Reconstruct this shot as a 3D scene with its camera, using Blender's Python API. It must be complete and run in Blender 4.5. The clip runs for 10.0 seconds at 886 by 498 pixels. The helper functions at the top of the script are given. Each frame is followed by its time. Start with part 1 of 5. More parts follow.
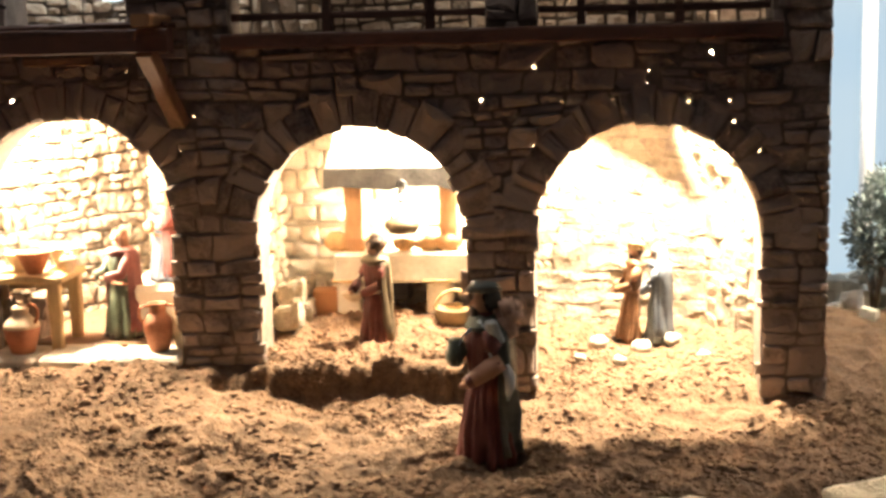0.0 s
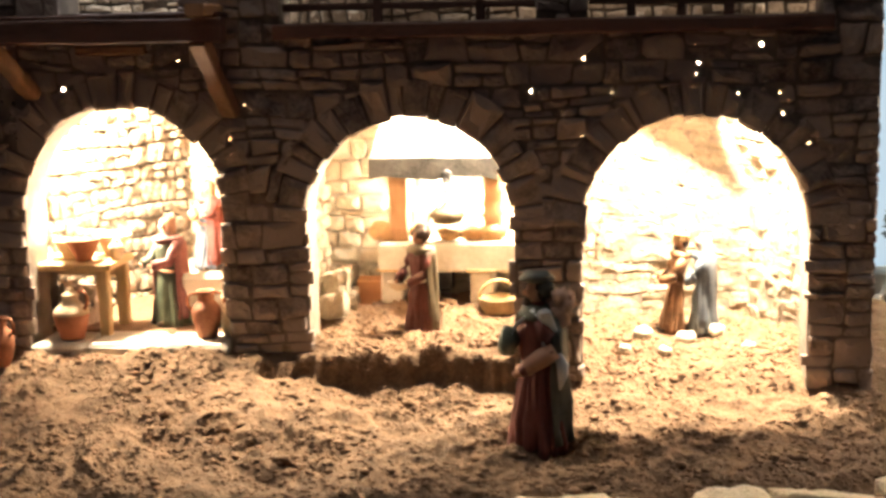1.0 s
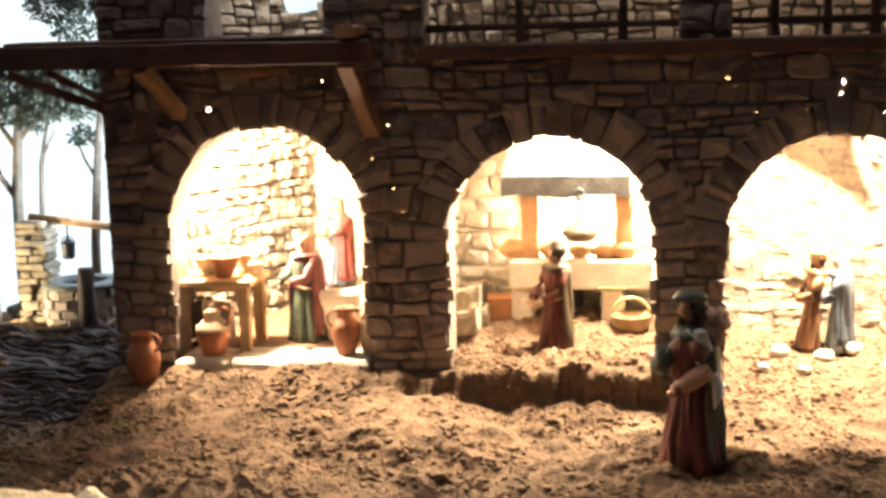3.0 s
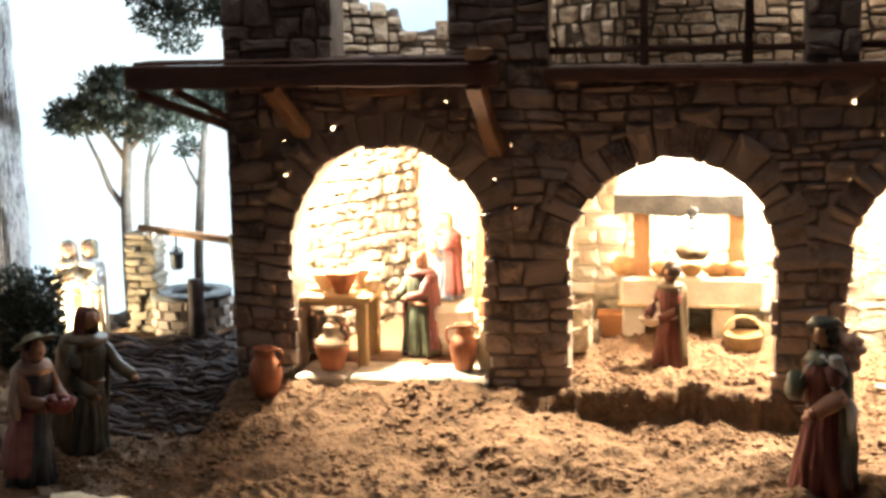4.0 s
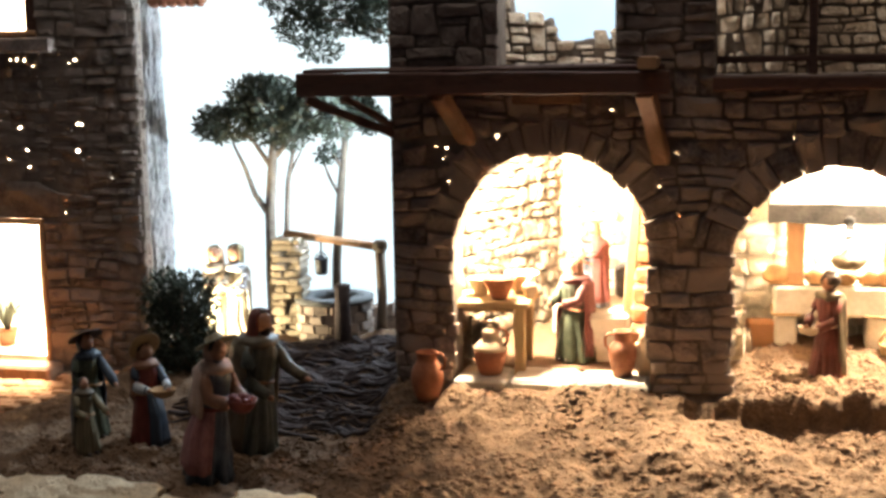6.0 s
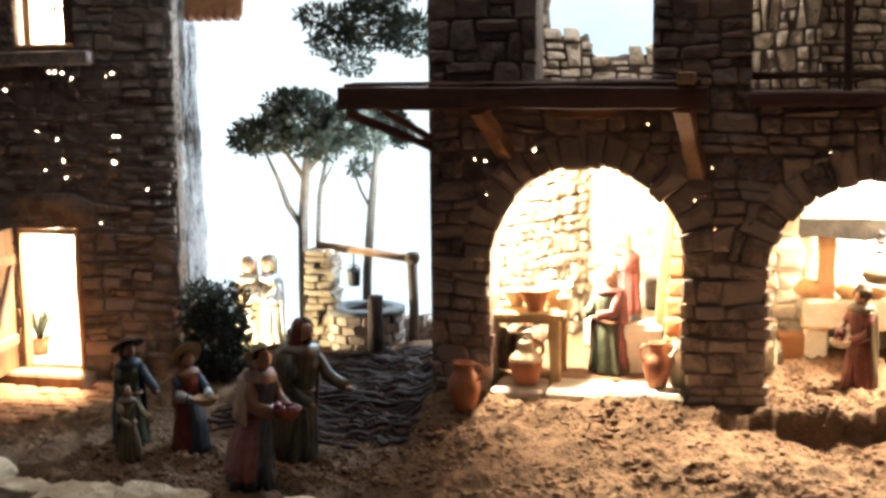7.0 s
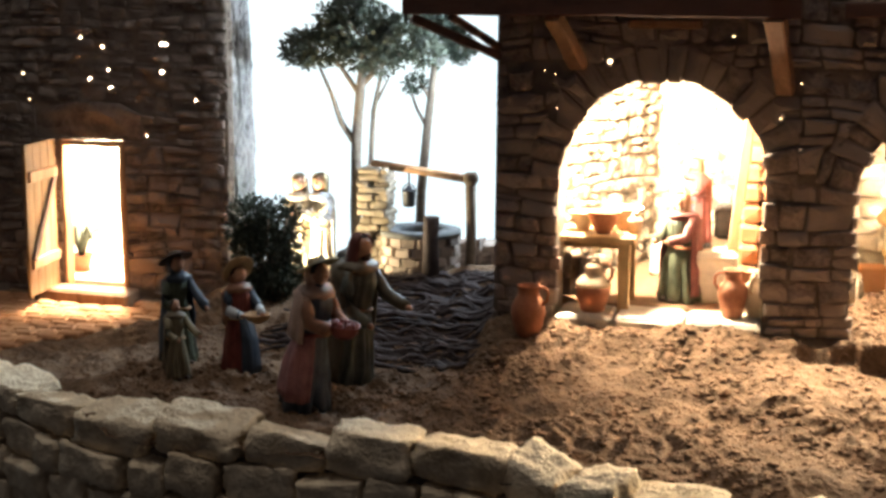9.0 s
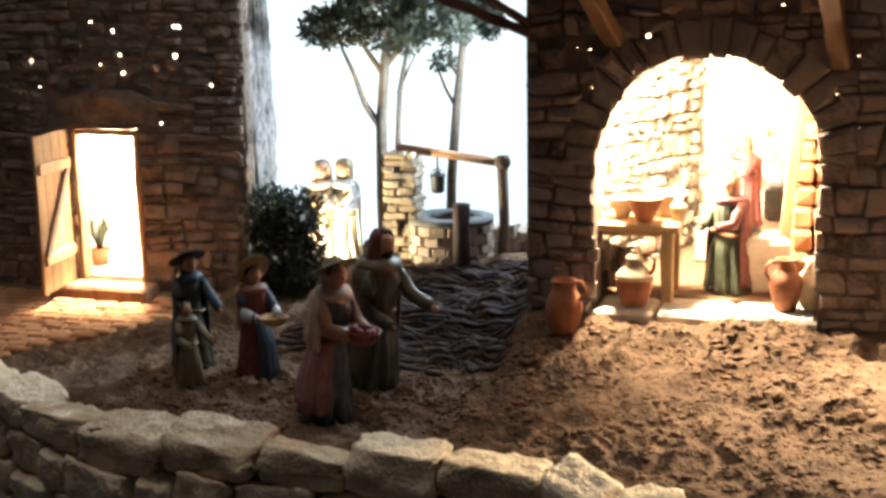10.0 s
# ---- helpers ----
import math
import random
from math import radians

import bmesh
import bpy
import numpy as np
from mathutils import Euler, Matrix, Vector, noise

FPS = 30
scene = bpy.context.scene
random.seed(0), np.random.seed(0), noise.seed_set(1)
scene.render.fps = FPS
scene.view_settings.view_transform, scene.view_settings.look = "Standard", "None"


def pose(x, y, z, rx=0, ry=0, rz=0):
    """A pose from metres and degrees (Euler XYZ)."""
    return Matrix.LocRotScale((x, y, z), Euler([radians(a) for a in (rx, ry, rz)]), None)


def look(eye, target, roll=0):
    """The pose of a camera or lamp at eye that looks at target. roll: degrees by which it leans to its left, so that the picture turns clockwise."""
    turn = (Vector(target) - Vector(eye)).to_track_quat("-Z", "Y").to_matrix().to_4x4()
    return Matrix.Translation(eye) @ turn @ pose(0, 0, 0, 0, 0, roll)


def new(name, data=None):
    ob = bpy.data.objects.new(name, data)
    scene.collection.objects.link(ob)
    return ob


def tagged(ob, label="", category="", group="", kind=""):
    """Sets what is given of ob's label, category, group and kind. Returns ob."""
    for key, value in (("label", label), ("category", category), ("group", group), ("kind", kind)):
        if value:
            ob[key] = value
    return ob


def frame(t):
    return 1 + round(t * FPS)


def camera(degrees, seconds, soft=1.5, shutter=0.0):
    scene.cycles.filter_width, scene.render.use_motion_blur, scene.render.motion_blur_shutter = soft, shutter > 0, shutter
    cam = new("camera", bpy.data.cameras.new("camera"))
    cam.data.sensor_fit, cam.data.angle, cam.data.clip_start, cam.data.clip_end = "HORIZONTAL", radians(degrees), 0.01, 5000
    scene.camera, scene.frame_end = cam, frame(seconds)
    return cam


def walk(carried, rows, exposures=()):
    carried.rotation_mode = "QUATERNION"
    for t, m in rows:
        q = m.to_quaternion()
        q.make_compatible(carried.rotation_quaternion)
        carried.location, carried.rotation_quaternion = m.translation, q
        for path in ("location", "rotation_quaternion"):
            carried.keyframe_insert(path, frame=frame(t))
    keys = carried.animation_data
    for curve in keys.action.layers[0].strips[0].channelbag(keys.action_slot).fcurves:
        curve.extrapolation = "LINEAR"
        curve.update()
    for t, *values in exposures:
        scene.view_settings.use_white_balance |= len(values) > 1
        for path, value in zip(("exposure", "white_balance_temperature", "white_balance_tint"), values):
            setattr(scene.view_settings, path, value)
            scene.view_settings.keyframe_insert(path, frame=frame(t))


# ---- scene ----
cam = camera(38.0, 10.0, soft=3.2)

PATH = [
    (0, (0.703, -1.281, 0.369), (0.489, 0.683, 0.057), -1.5),
    (0.5, (0.684, -1.289, 0.371), (0.467, 0.675, 0.06), -1.5),
    (1, (0.667, -1.294, 0.369), (0.435, 0.666, 0.045), -1.2),
    (1.5, (0.652, -1.298, 0.373), (0.402, 0.66, 0.051), -1.4),
    (2, (0.63, -1.303, 0.378), (0.363, 0.653, 0.059), -1.2),
    (2.2, (0.635, -1.304, 0.376), (0.348, 0.651, 0.066), -1.3),
    (3.5, (0.528, -1.328, 0.394), (0.196, 0.621, 0.088), -1.4),
    (4, (0.492, -1.342, 0.411), (0.124, 0.599, 0.097), -1.2),
    (4.5, (0.47, -1.356, 0.413), (0.082, 0.582, 0.105), -0.9),
    (5, (0.434, -1.363, 0.408), (0.035, 0.573, 0.103), -0.8),
    (5.5, (0.409, -1.372, 0.409), (-0.015, 0.559, 0.107), -0.8),
    (6, (0.38, -1.382, 0.408), (-0.07, 0.544, 0.116), -1.0),
    (7.3, (0.345, -1.413, 0.409), (-0.117, 0.514, 0.14), -0.5),
    (7.5, (0.344, -1.412, 0.404), (-0.129, 0.51, 0.121), -0.5),
    (8, (0.335, -1.404, 0.393), (-0.146, 0.513, 0.089), -0.1),
    (8.5, (0.323, -1.394, 0.385), (-0.169, 0.517, 0.059), 0.2),
    (9, (0.295, -1.35, 0.37), (-0.203, 0.554, 0.012), 0.5),
    (9.5, (0.275, -1.284, 0.368), (-0.236, 0.612, -0.015), 0.2),
    (10, (0.287, -1.252, 0.379), (-0.277, 0.623, -0.029), -1.0),
]
walk(cam, [(t, look(eye, target, roll)) for t, eye, target, roll in PATH])

# ---- world and lights ----
world = bpy.data.worlds.new("world")
scene.world = world
world.use_nodes = True
world.node_tree.nodes["Background"].inputs["Color"].default_value = (1.0, 0.90, 0.92, 1)
world.node_tree.nodes["Background"].inputs["Strength"].default_value = 0.036


def bulb(name, place, watts, colour=(1.0, 0.83, 0.59), radius=0.017):
    data = bpy.data.lights.new(name, "POINT")
    data.energy, data.color, data.shadow_soft_size = watts, colour, radius
    ob = new(name, data)
    ob.location = place
    return ob


bulb("bulb_pottery", (0.100, 0.086, 0.334), 42.0)
bulb("bulb_table", (0.140, 0.082, 0.166), 4.2, radius=0.008)
bulb("bulb_hearth", (0.580, 0.155, 0.345), 48.0)
bulb("bulb_fire", (0.500, 0.212, 0.185), 3.0)
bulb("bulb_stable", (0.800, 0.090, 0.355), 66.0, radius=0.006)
bulb("bulb_house", (-0.62, 0.30, 0.30), 70.0)
bulb("bulb_attic", (-0.60, 0.36, 0.58), 4.5)
bulb("bulb_loft", (0.285, 0.062, 0.52), 0.28, (1.0, 0.86, 0.70))
bulb("bulb_loft", (0.637, 0.062, 0.50), 0.26, (1.0, 0.86, 0.70))
bulb("bulb_loft", (0.914, 0.062, 0.50), 0.34, (1.0, 0.86, 0.70))
bulb("loft_lamp", (0.170, 0.056, 0.64), 4.0, (0.85, 0.93, 1.0))
garden_spot = bpy.data.lights.new("garden_spot", "SPOT")
garden_spot.energy, garden_spot.color, garden_spot.shadow_soft_size = 9.0, (1.0, 0.84, 0.52), 0.008
garden_spot.spot_size, garden_spot.spot_blend = radians(100), 0.5
new("garden_spot", garden_spot).matrix_basis = look((-0.352, 0.172, 0.058), (-0.272, 0.245, 0.115))
bulb("sky_flood", (0.015, 0.455, 0.40), 26.0, (0.66, 0.84, 1.0), 0.03)
sky_spot = bpy.data.lights.new("sky_spot", "SPOT")
sky_spot.energy, sky_spot.color, sky_spot.shadow_soft_size = 16.0, (0.72, 0.87, 1.0), 0.02
sky_spot.spot_size, sky_spot.spot_blend = radians(75), 0.6
new("sky_spot", sky_spot).matrix_basis = look((0.03, 0.222, 0.27), (-0.42, 0.285, 0.29))

bulb("bulb_side", (1.13, 0.12, 0.40), 14.0, (1.0, 0.86, 0.66))

hall_light = bpy.data.lights.new("hall_light", "AREA")
hall_light.energy, hall_light.color, hall_light.size = 17.0, (1.0, 0.91, 0.82), 1.4
new("hall_light", hall_light).matrix_basis = look((-0.30, -0.12, 2.5), (-0.27, -0.11, 0))

# ---- materials ----


def material(name, dark, light, scale=60.0, bump=0.3, rough=0.9, fine=6.0, depth=0.002, metal=0.0, vary=0.25, stretch=(1, 1, 1)):
    """Two tones mixed by coarse and fine noise, with relief, and a shift from piece to piece."""
    m = bpy.data.materials.new(name)
    m.use_nodes = True
    t = m.node_tree
    n, link = t.nodes, t.links
    bsdf = n["Principled BSDF"]
    bsdf.inputs["Roughness"].default_value = rough
    bsdf.inputs["Metallic"].default_value = metal
    bsdf.inputs["Specular IOR Level"].default_value = 0.3
    co, mp = n.new("ShaderNodeTexCoord"), n.new("ShaderNodeMapping")
    mp.inputs["Scale"].default_value = stretch
    link.new(co.outputs["Object"], mp.inputs["Vector"])
    info = n.new("ShaderNodeObjectInfo")
    coarse, small = n.new("ShaderNodeTexNoise"), n.new("ShaderNodeTexNoise")
    for node, s in ((coarse, scale), (small, scale * fine)):
        node.inputs["Scale"].default_value = s
        node.inputs["Detail"].default_value = 5
        link.new(mp.outputs["Vector"], node.inputs["Vector"])
    add = n.new("ShaderNodeMath")
    add.operation = "MULTIPLY_ADD"
    link.new(info.outputs["Random"], add.inputs[0])
    add.inputs[1].default_value = vary
    link.new(coarse.outputs["Fac"], add.inputs[2])
    mix0 = n.new("ShaderNodeMath")
    mix0.operation = "MULTIPLY_ADD"
    link.new(small.outputs["Fac"], mix0.inputs[0])
    mix0.inputs[1].default_value = 0.5
    link.new(add.outputs[0], mix0.inputs[2])
    ramp = n.new("ShaderNodeValToRGB")
    ramp.color_ramp.elements[0].position, ramp.color_ramp.elements[0].color = 0.55, (*dark, 1)
    ramp.color_ramp.elements[1].position, ramp.color_ramp.elements[1].color = 1.05, (*light, 1)
    link.new(mix0.outputs[0], ramp.inputs["Fac"])
    link.new(ramp.outputs["Color"], bsdf.inputs["Base Color"])
    if bump:
        b = n.new("ShaderNodeBump")
        b.inputs["Strength"].default_value, b.inputs["Distance"].default_value = bump, depth
        link.new(mix0.outputs[0], b.inputs["Height"])
        link.new(b.outputs["Normal"], bsdf.inputs["Normal"])
    return m


STONE = material("stone", (0.076, 0.059, 0.052), (0.320, 0.255, 0.218), 45, 0.6, 0.9, vary=0.55)
HOUSE_STONE = material("house_stone", (0.055, 0.042, 0.036), (0.230, 0.182, 0.150), 45, 0.6, 0.9, vary=0.5)
MORTAR = material("mortar", (0.10, 0.078, 0.063), (0.22, 0.175, 0.14), 70, 0.6, 1.0)
ROOM_STONE = material("room_stone", (0.105, 0.081, 0.057), (0.30, 0.244, 0.182), 48, 1.0, 0.95, fine=5, depth=0.005, vary=0.35)
PALE_STONE = material("pale_stone", (0.36, 0.33, 0.28), (0.62, 0.57, 0.48), 40, 0.6, 0.9, vary=0.3)
RIM_STONE = material("rim_stone", (0.50, 0.375, 0.235), (0.80, 0.660, 0.470), 55, 1.0, 0.95, fine=5, depth=0.006, vary=0.3)
CAP_STONE = material("cap_stone", (0.17, 0.128, 0.09), (0.56, 0.455, 0.34), 55, 1.0, 0.95, fine=5, depth=0.005, vary=0.5)


def crumbly(m):
    """Adds the relief of soil crumbs of two sizes to a material."""
    n, link = m.node_tree.nodes, m.node_tree.links
    bump = next(k for k in n if k.type == "BUMP")
    co = n.new("ShaderNodeTexCoord")
    warp = n.new("ShaderNodeTexNoise")
    warp.inputs["Scale"].default_value = 90
    link.new(co.outputs["Object"], warp.inputs["Vector"])
    push = n.new("ShaderNodeVectorMath")
    push.operation = "MULTIPLY_ADD"
    link.new(warp.outputs["Color"], push.inputs[0])
    push.inputs[1].default_value = (0.012, 0.012, 0.012)
    link.new(co.outputs["Object"], push.inputs[2])
    last = bump.outputs["Normal"]
    for scale, depth in ((190, 0.0026), (430, 0.0013)):
        cell = n.new("ShaderNodeTexVoronoi")
        cell.inputs["Scale"].default_value = scale
        link.new(push.outputs["Vector"], cell.inputs["Vector"])
        b = n.new("ShaderNodeBump")
        b.invert = True
        b.inputs["Strength"].default_value, b.inputs["Distance"].default_value = 0.6, depth
        link.new(cell.outputs["Distance"], b.inputs["Height"])
        link.new(last, b.inputs["Normal"])
        last = b.outputs["Normal"]
    link.new(last, n["Principled BSDF"].inputs["Normal"])
    return m


SOIL = crumbly(material("soil", (0.042, 0.0245, 0.0150), (0.172, 0.106, 0.063), 50, 0.5, 1.0, fine=6, depth=0.0020))
CLOD = material("clod", (0.044, 0.0250, 0.0150), (0.174, 0.104, 0.061), 90, 0.8, 1.0, depth=0.002)
WOOD = material("old_wood", (0.038, 0.019, 0.014), (0.12, 0.062, 0.046), 60, 0.5, 0.75, stretch=(0.25, 1, 1))
DOOR_WOOD = material("door_wood", (0.19, 0.11, 0.05), (0.36, 0.225, 0.11), 60, 0.4, 0.7, stretch=(1, 1, 0.2))
PALE_WOOD = material("pale_wood", (0.30, 0.19, 0.09), (0.52, 0.36, 0.19), 60, 0.4, 0.7, stretch=(1, 1, 0.2))
ORANGE_WOOD = material("orange_wood", (0.32, 0.17, 0.085), (0.50, 0.29, 0.155), 60, 0.4, 0.7, stretch=(1, 1, 0.2))
BRACE_WOOD = material("brace_wood", (0.14, 0.075, 0.042), (0.28, 0.155, 0.09), 60, 0.4, 0.7, stretch=(1, 1, 0.2))
PALE_CLAY = material("pale_clay", (0.48, 0.34, 0.22), (0.68, 0.54, 0.38), 50, 0.2, 0.7, depth=0.0008)
CLAY = material("terracotta", (0.23, 0.082, 0.040), (0.40, 0.165, 0.088), 50, 0.25, 0.7, depth=0.0008)
BRICK = material("paving_brick", (0.22, 0.095, 0.045), (0.42, 0.21, 0.10), 80, 0.5, 0.9, vary=0.4)
PLASTER = material("plaster", (0.55, 0.50, 0.42), (0.78, 0.74, 0.66), 30, 0.3, 0.9)
SLATE = material("slate", (0.05, 0.052, 0.056), (0.12, 0.12, 0.12), 60, 0.5, 0.8)
DARK_SLATE = material("dark_slate", (0.018, 0.017, 0.016), (0.062, 0.058, 0.053), 50, 0.6, 0.85)
IRON = material("dark_iron", (0.02, 0.02, 0.022), (0.06, 0.06, 0.065), 80, 0.3, 0.5, metal=0.6)
PALE_BARK = material("pale_bark", (0.08, 0.078, 0.078), (0.46, 0.445, 0.43), 60, 1.0, 0.95, fine=4, depth=0.006, stretch=(1, 1, 0.5))
BARK = material("bark", (0.07, 0.055, 0.042), (0.22, 0.175, 0.135), 90, 0.8, 0.95)
BRUSH = material("dark_twigs", (0.019, 0.016, 0.017), (0.080, 0.061, 0.060), 90, 0.8, 0.95)
LEAF = material("pine_needles", (0.018, 0.028, 0.020), (0.070, 0.080, 0.058), 40, 0.0, 0.7)
SILVER_LEAF = material("grey_green_leaf", (0.10, 0.13, 0.125), (0.28, 0.33, 0.32), 40, 0.0, 0.7)
PAPER = material("painted_board", (0.6, 0.6, 0.6), (0.8, 0.8, 0.8), 20, 0.0, 0.9)
DARK = material("hall_floor", (0.03, 0.03, 0.032), (0.06, 0.06, 0.065), 6, 0.1, 0.8)


def cloth(name, colour, light=1.6):
    return material(name, tuple(c * 0.7 for c in colour), tuple(min(0.8, c * light) for c in colour), 70, 0.25, 0.5, depth=0.0006)


SKIN = cloth("painted_skin", (0.36, 0.19, 0.12), 1.3)
RED = cloth("red_paint", (0.15, 0.036, 0.028))
SLATE_BLUE = cloth("slate_blue_paint", (0.070, 0.082, 0.100))
OLIVE = cloth("olive_paint", (0.06, 0.068, 0.05))
GREEN = cloth("green_paint", (0.05, 0.058, 0.038))
BLUE = cloth("blue_paint", (0.035, 0.046, 0.065))
BROWN = cloth("brown_paint", (0.14, 0.07, 0.035))
TAN = cloth("tan_paint", (0.32, 0.19, 0.09))
CREAM = cloth("cream_paint", (0.50, 0.42, 0.32), 1.3)
GREY = cloth("grey_paint", (0.13, 0.15, 0.16))
HAIR = cloth("dark_hair", (0.03, 0.018, 0.012))
PINK = cloth("rose_paint", (0.25, 0.105, 0.10))
FLEECE = cloth("fleece_paint", (0.42, 0.27, 0.20), 1.4)
MIST = cloth("pale_blue_paint", (0.38, 0.40, 0.42))
RUST = cloth("rust_paint", (0.20, 0.095, 0.055))
DRAB = cloth("drab_paint", (0.09, 0.07, 0.045))
MAROON = cloth("maroon_paint", (0.10, 0.032, 0.027))
CAP = cloth("slate_green_paint", (0.075, 0.085, 0.075))
DARK_OLIVE = cloth("dark_olive_paint", (0.060, 0.064, 0.052))
PALE_OLIVE = cloth("pale_olive_paint", (0.15, 0.125, 0.075))
STRAW = cloth("straw_paint", (0.24, 0.165, 0.085))


def sky_board():
    m = bpy.data.materials.new("painted_sky")
    m.use_nodes = True
    n, link = m.node_tree.nodes, m.node_tree.links
    n.remove(n["Principled BSDF"])
    em, co, noi, ramp = n.new("ShaderNodeEmission"), n.new("ShaderNodeTexCoord"), n.new("ShaderNodeTexNoise"), n.new("ShaderNodeValToRGB")
    noi.inputs["Scale"].default_value = 1.6
    noi.inputs["Detail"].default_value = 4
    ramp.color_ramp.elements[0].position, ramp.color_ramp.elements[0].color = 0.35, (0.60, 0.82, 1.0, 1)
    ramp.color_ramp.elements[1].position, ramp.color_ramp.elements[1].color = 0.6, (0.84, 0.96, 1.0, 1)
    link.new(co.outputs["Object"], noi.inputs["Vector"])
    link.new(noi.outputs["Fac"], ramp.inputs["Fac"])
    link.new(ramp.outputs["Color"], em.inputs["Color"])
    split, fade = n.new("ShaderNodeSeparateXYZ"), n.new("ShaderNodeMapRange")
    link.new(co.outputs["Object"], split.inputs["Vector"])
    link.new(split.outputs["X"], fade.inputs["Value"])
    for key, value in (("From Min", 0.6), ("From Max", 1.2), ("To Min", 1.35), ("To Max", 0.82)):
        fade.inputs[key].default_value = value
    link.new(fade.outputs["Result"], em.inputs["Strength"])
    link.new(em.outputs[0], n["Material Output"].inputs["Surface"])
    return m


SKY = sky_board()

# ---- mesh helpers ----
X, Y, Z = Vector((1, 0, 0)), Vector((0, 1, 0)), Vector((0, 0, 1))
rng = random.Random(7)


class Shape:
    """Vertices, faces and material slots of one mesh."""

    def __init__(self):
        self.v, self.f, self.m, self.flat = [], [], [], set()

    def add(self, verts, faces, mat=0, smooth=True):
        k = len(self.v)
        self.v += [tuple(p) for p in verts]
        for face in faces:
            if not smooth:
                self.flat.add(len(self.f))
            self.f.append([i + k for i in face])
            self.m.append(mat)
        return self

    def loft(self, rings, mat=0, caps=(True, True), closed=True, smooth=True):
        n, verts, faces = len(rings[0]), [p for r in rings for p in r], []
        for a in range(len(rings) - 1):
            for b in range(n if closed else n - 1):
                c = (b + 1) % n
                faces.append((a * n + b, a * n + c, (a + 1) * n + c, (a + 1) * n + b))
        if caps[0]:
            faces.append(tuple(reversed(range(n))))
        if caps[1]:
            faces.append(tuple(range((len(rings) - 1) * n, len(rings) * n)))
        return self.add(verts, faces, mat, smooth)

    def lathe(self, profile, place=(0, 0, 0), n=20, mat=0, wobble=None, squash=1.0, caps=(True, True)):
        rings = []
        for r, z in profile:
            ring = []
            for i in range(n):
                a = 2 * math.pi * i / n
                rr = r * (wobble(a, z) if wobble else 1)
                ring.append((place[0] + rr * math.cos(a), place[1] + rr * math.sin(a) * squash, place[2] + z))
            rings.append(ring)
        return self.loft(rings, mat, caps)

    def ball(self, place, radii, mat=0, n=12, rough=0.0, seed=0):
        rx, ry, rz = radii if hasattr(radii, "__len__") else (radii,) * 3
        rings = []
        for j in range(1, n // 2 + 1):
            b = math.pi * j / (n // 2 + 1)
            ring = []
            for i in range(n):
                a = 2 * math.pi * i / n
                d = Vector((math.sin(b) * math.cos(a), math.sin(b) * math.sin(a), -math.cos(b)))
                k = 1 + rough * noise.noise(d * 1.7 + Vector((seed, seed * 0.7, 0)))
                ring.append((place[0] + rx * d.x * k, place[1] + ry * d.y * k, place[2] + rz * d.z * k))
            rings.append(ring)
        return self.loft(rings, mat)

    def tube(self, points, radii, mat=0, n=8, squash=1.0, smooth=True):
        pts = [Vector(p) for p in points]
        radii = radii if hasattr(radii, "__len__") else [radii] * len(pts)
        rings = []
        for i, p in enumerate(pts):
            way = (pts[min(i + 1, len(pts) - 1)] - pts[max(i - 1, 0)]).normalized()
            side = way.cross(Z if abs(way.z) < 0.9 else Y).normalized()
            up = side.cross(way)
            rings.append([p + (side * math.cos(2 * math.pi * k / n) + up * math.sin(2 * math.pi * k / n) * squash) * radii[i] for k in range(n)])
        return self.loft(rings, mat, smooth=smooth)

    def block(self, m, size, bevel=0.002, jag=0.0, mat=0, seed=None):
        """A box with chamfered edges, uneven by jag, at the pose m (its middle)."""
        r = random.Random(seed if seed is not None else rng.random())
        sx, sy, sz = (s / 2 for s in size)
        b = min(bevel, sx * 0.6, sy * 0.6, sz * 0.6)

        def outline(x, y, z):
            c = b * 0.9
            pts = [(x - c, -y), (x, -y + c), (x, y - c), (x - c, y), (-x + c, y), (-x, y - c), (-x, -y + c), (-x + c, -y)]
            return [m @ Vector((px + r.uniform(-jag, jag), py + r.uniform(-jag, jag), z + r.uniform(-jag, jag) * 0.7)) for px, py in pts]

        rings = [outline(sx - b, sy - b, -sz), outline(sx, sy, -sz + b), outline(sx, sy, sz - b), outline(sx - b, sy - b, sz)]
        return self.loft(rings, mat, smooth=False)

    def beam(self, a, b, w, h, bevel=0.0015, jag=0.0006, mat=0, cuts=5):
        """A squared length of timber from a to b, a little uneven."""
        a, b = Vector(a), Vector(b)
        way = (b - a).normalized()
        side = way.cross(Z if abs(way.z) < 0.95 else Y).normalized()
        up = side.cross(way)
        rings = []
        c = bevel
        for k in range(cuts + 1):
            p = a.lerp(b, k / cuts)
            dx, dy = rng.uniform(-jag, jag), rng.uniform(-jag, jag)
            x, y = w / 2 + rng.uniform(-jag, jag), h / 2 + rng.uniform(-jag, jag)
            pts = [(x - c, -y), (x, -y + c), (x, y - c), (x - c, y), (-x + c, y), (-x, y - c), (-x, -y + c), (-x + c, -y)]
            rings.append([p + side * (px + dx) + up * (py + dy) for px, py in pts])
        return self.loft(rings, mat, smooth=False)

    def moved(self, m):
        self.v = [tuple(m @ Vector(p)) for p in self.v]
        return self

    def mesh(self, name, mats):
        me = bpy.data.meshes.new(name)
        me.from_pydata(self.v, [], self.f)
        for mm in mats:
            me.materials.append(mm)
        me.polygons.foreach_set("material_index", self.m)
        me.polygons.foreach_set("use_smooth", [i not in self.flat for i in range(len(self.f))])
        me.update()
        return me


def listed(mats):
    return list(mats) if isinstance(mats, (list, tuple)) else [mats]


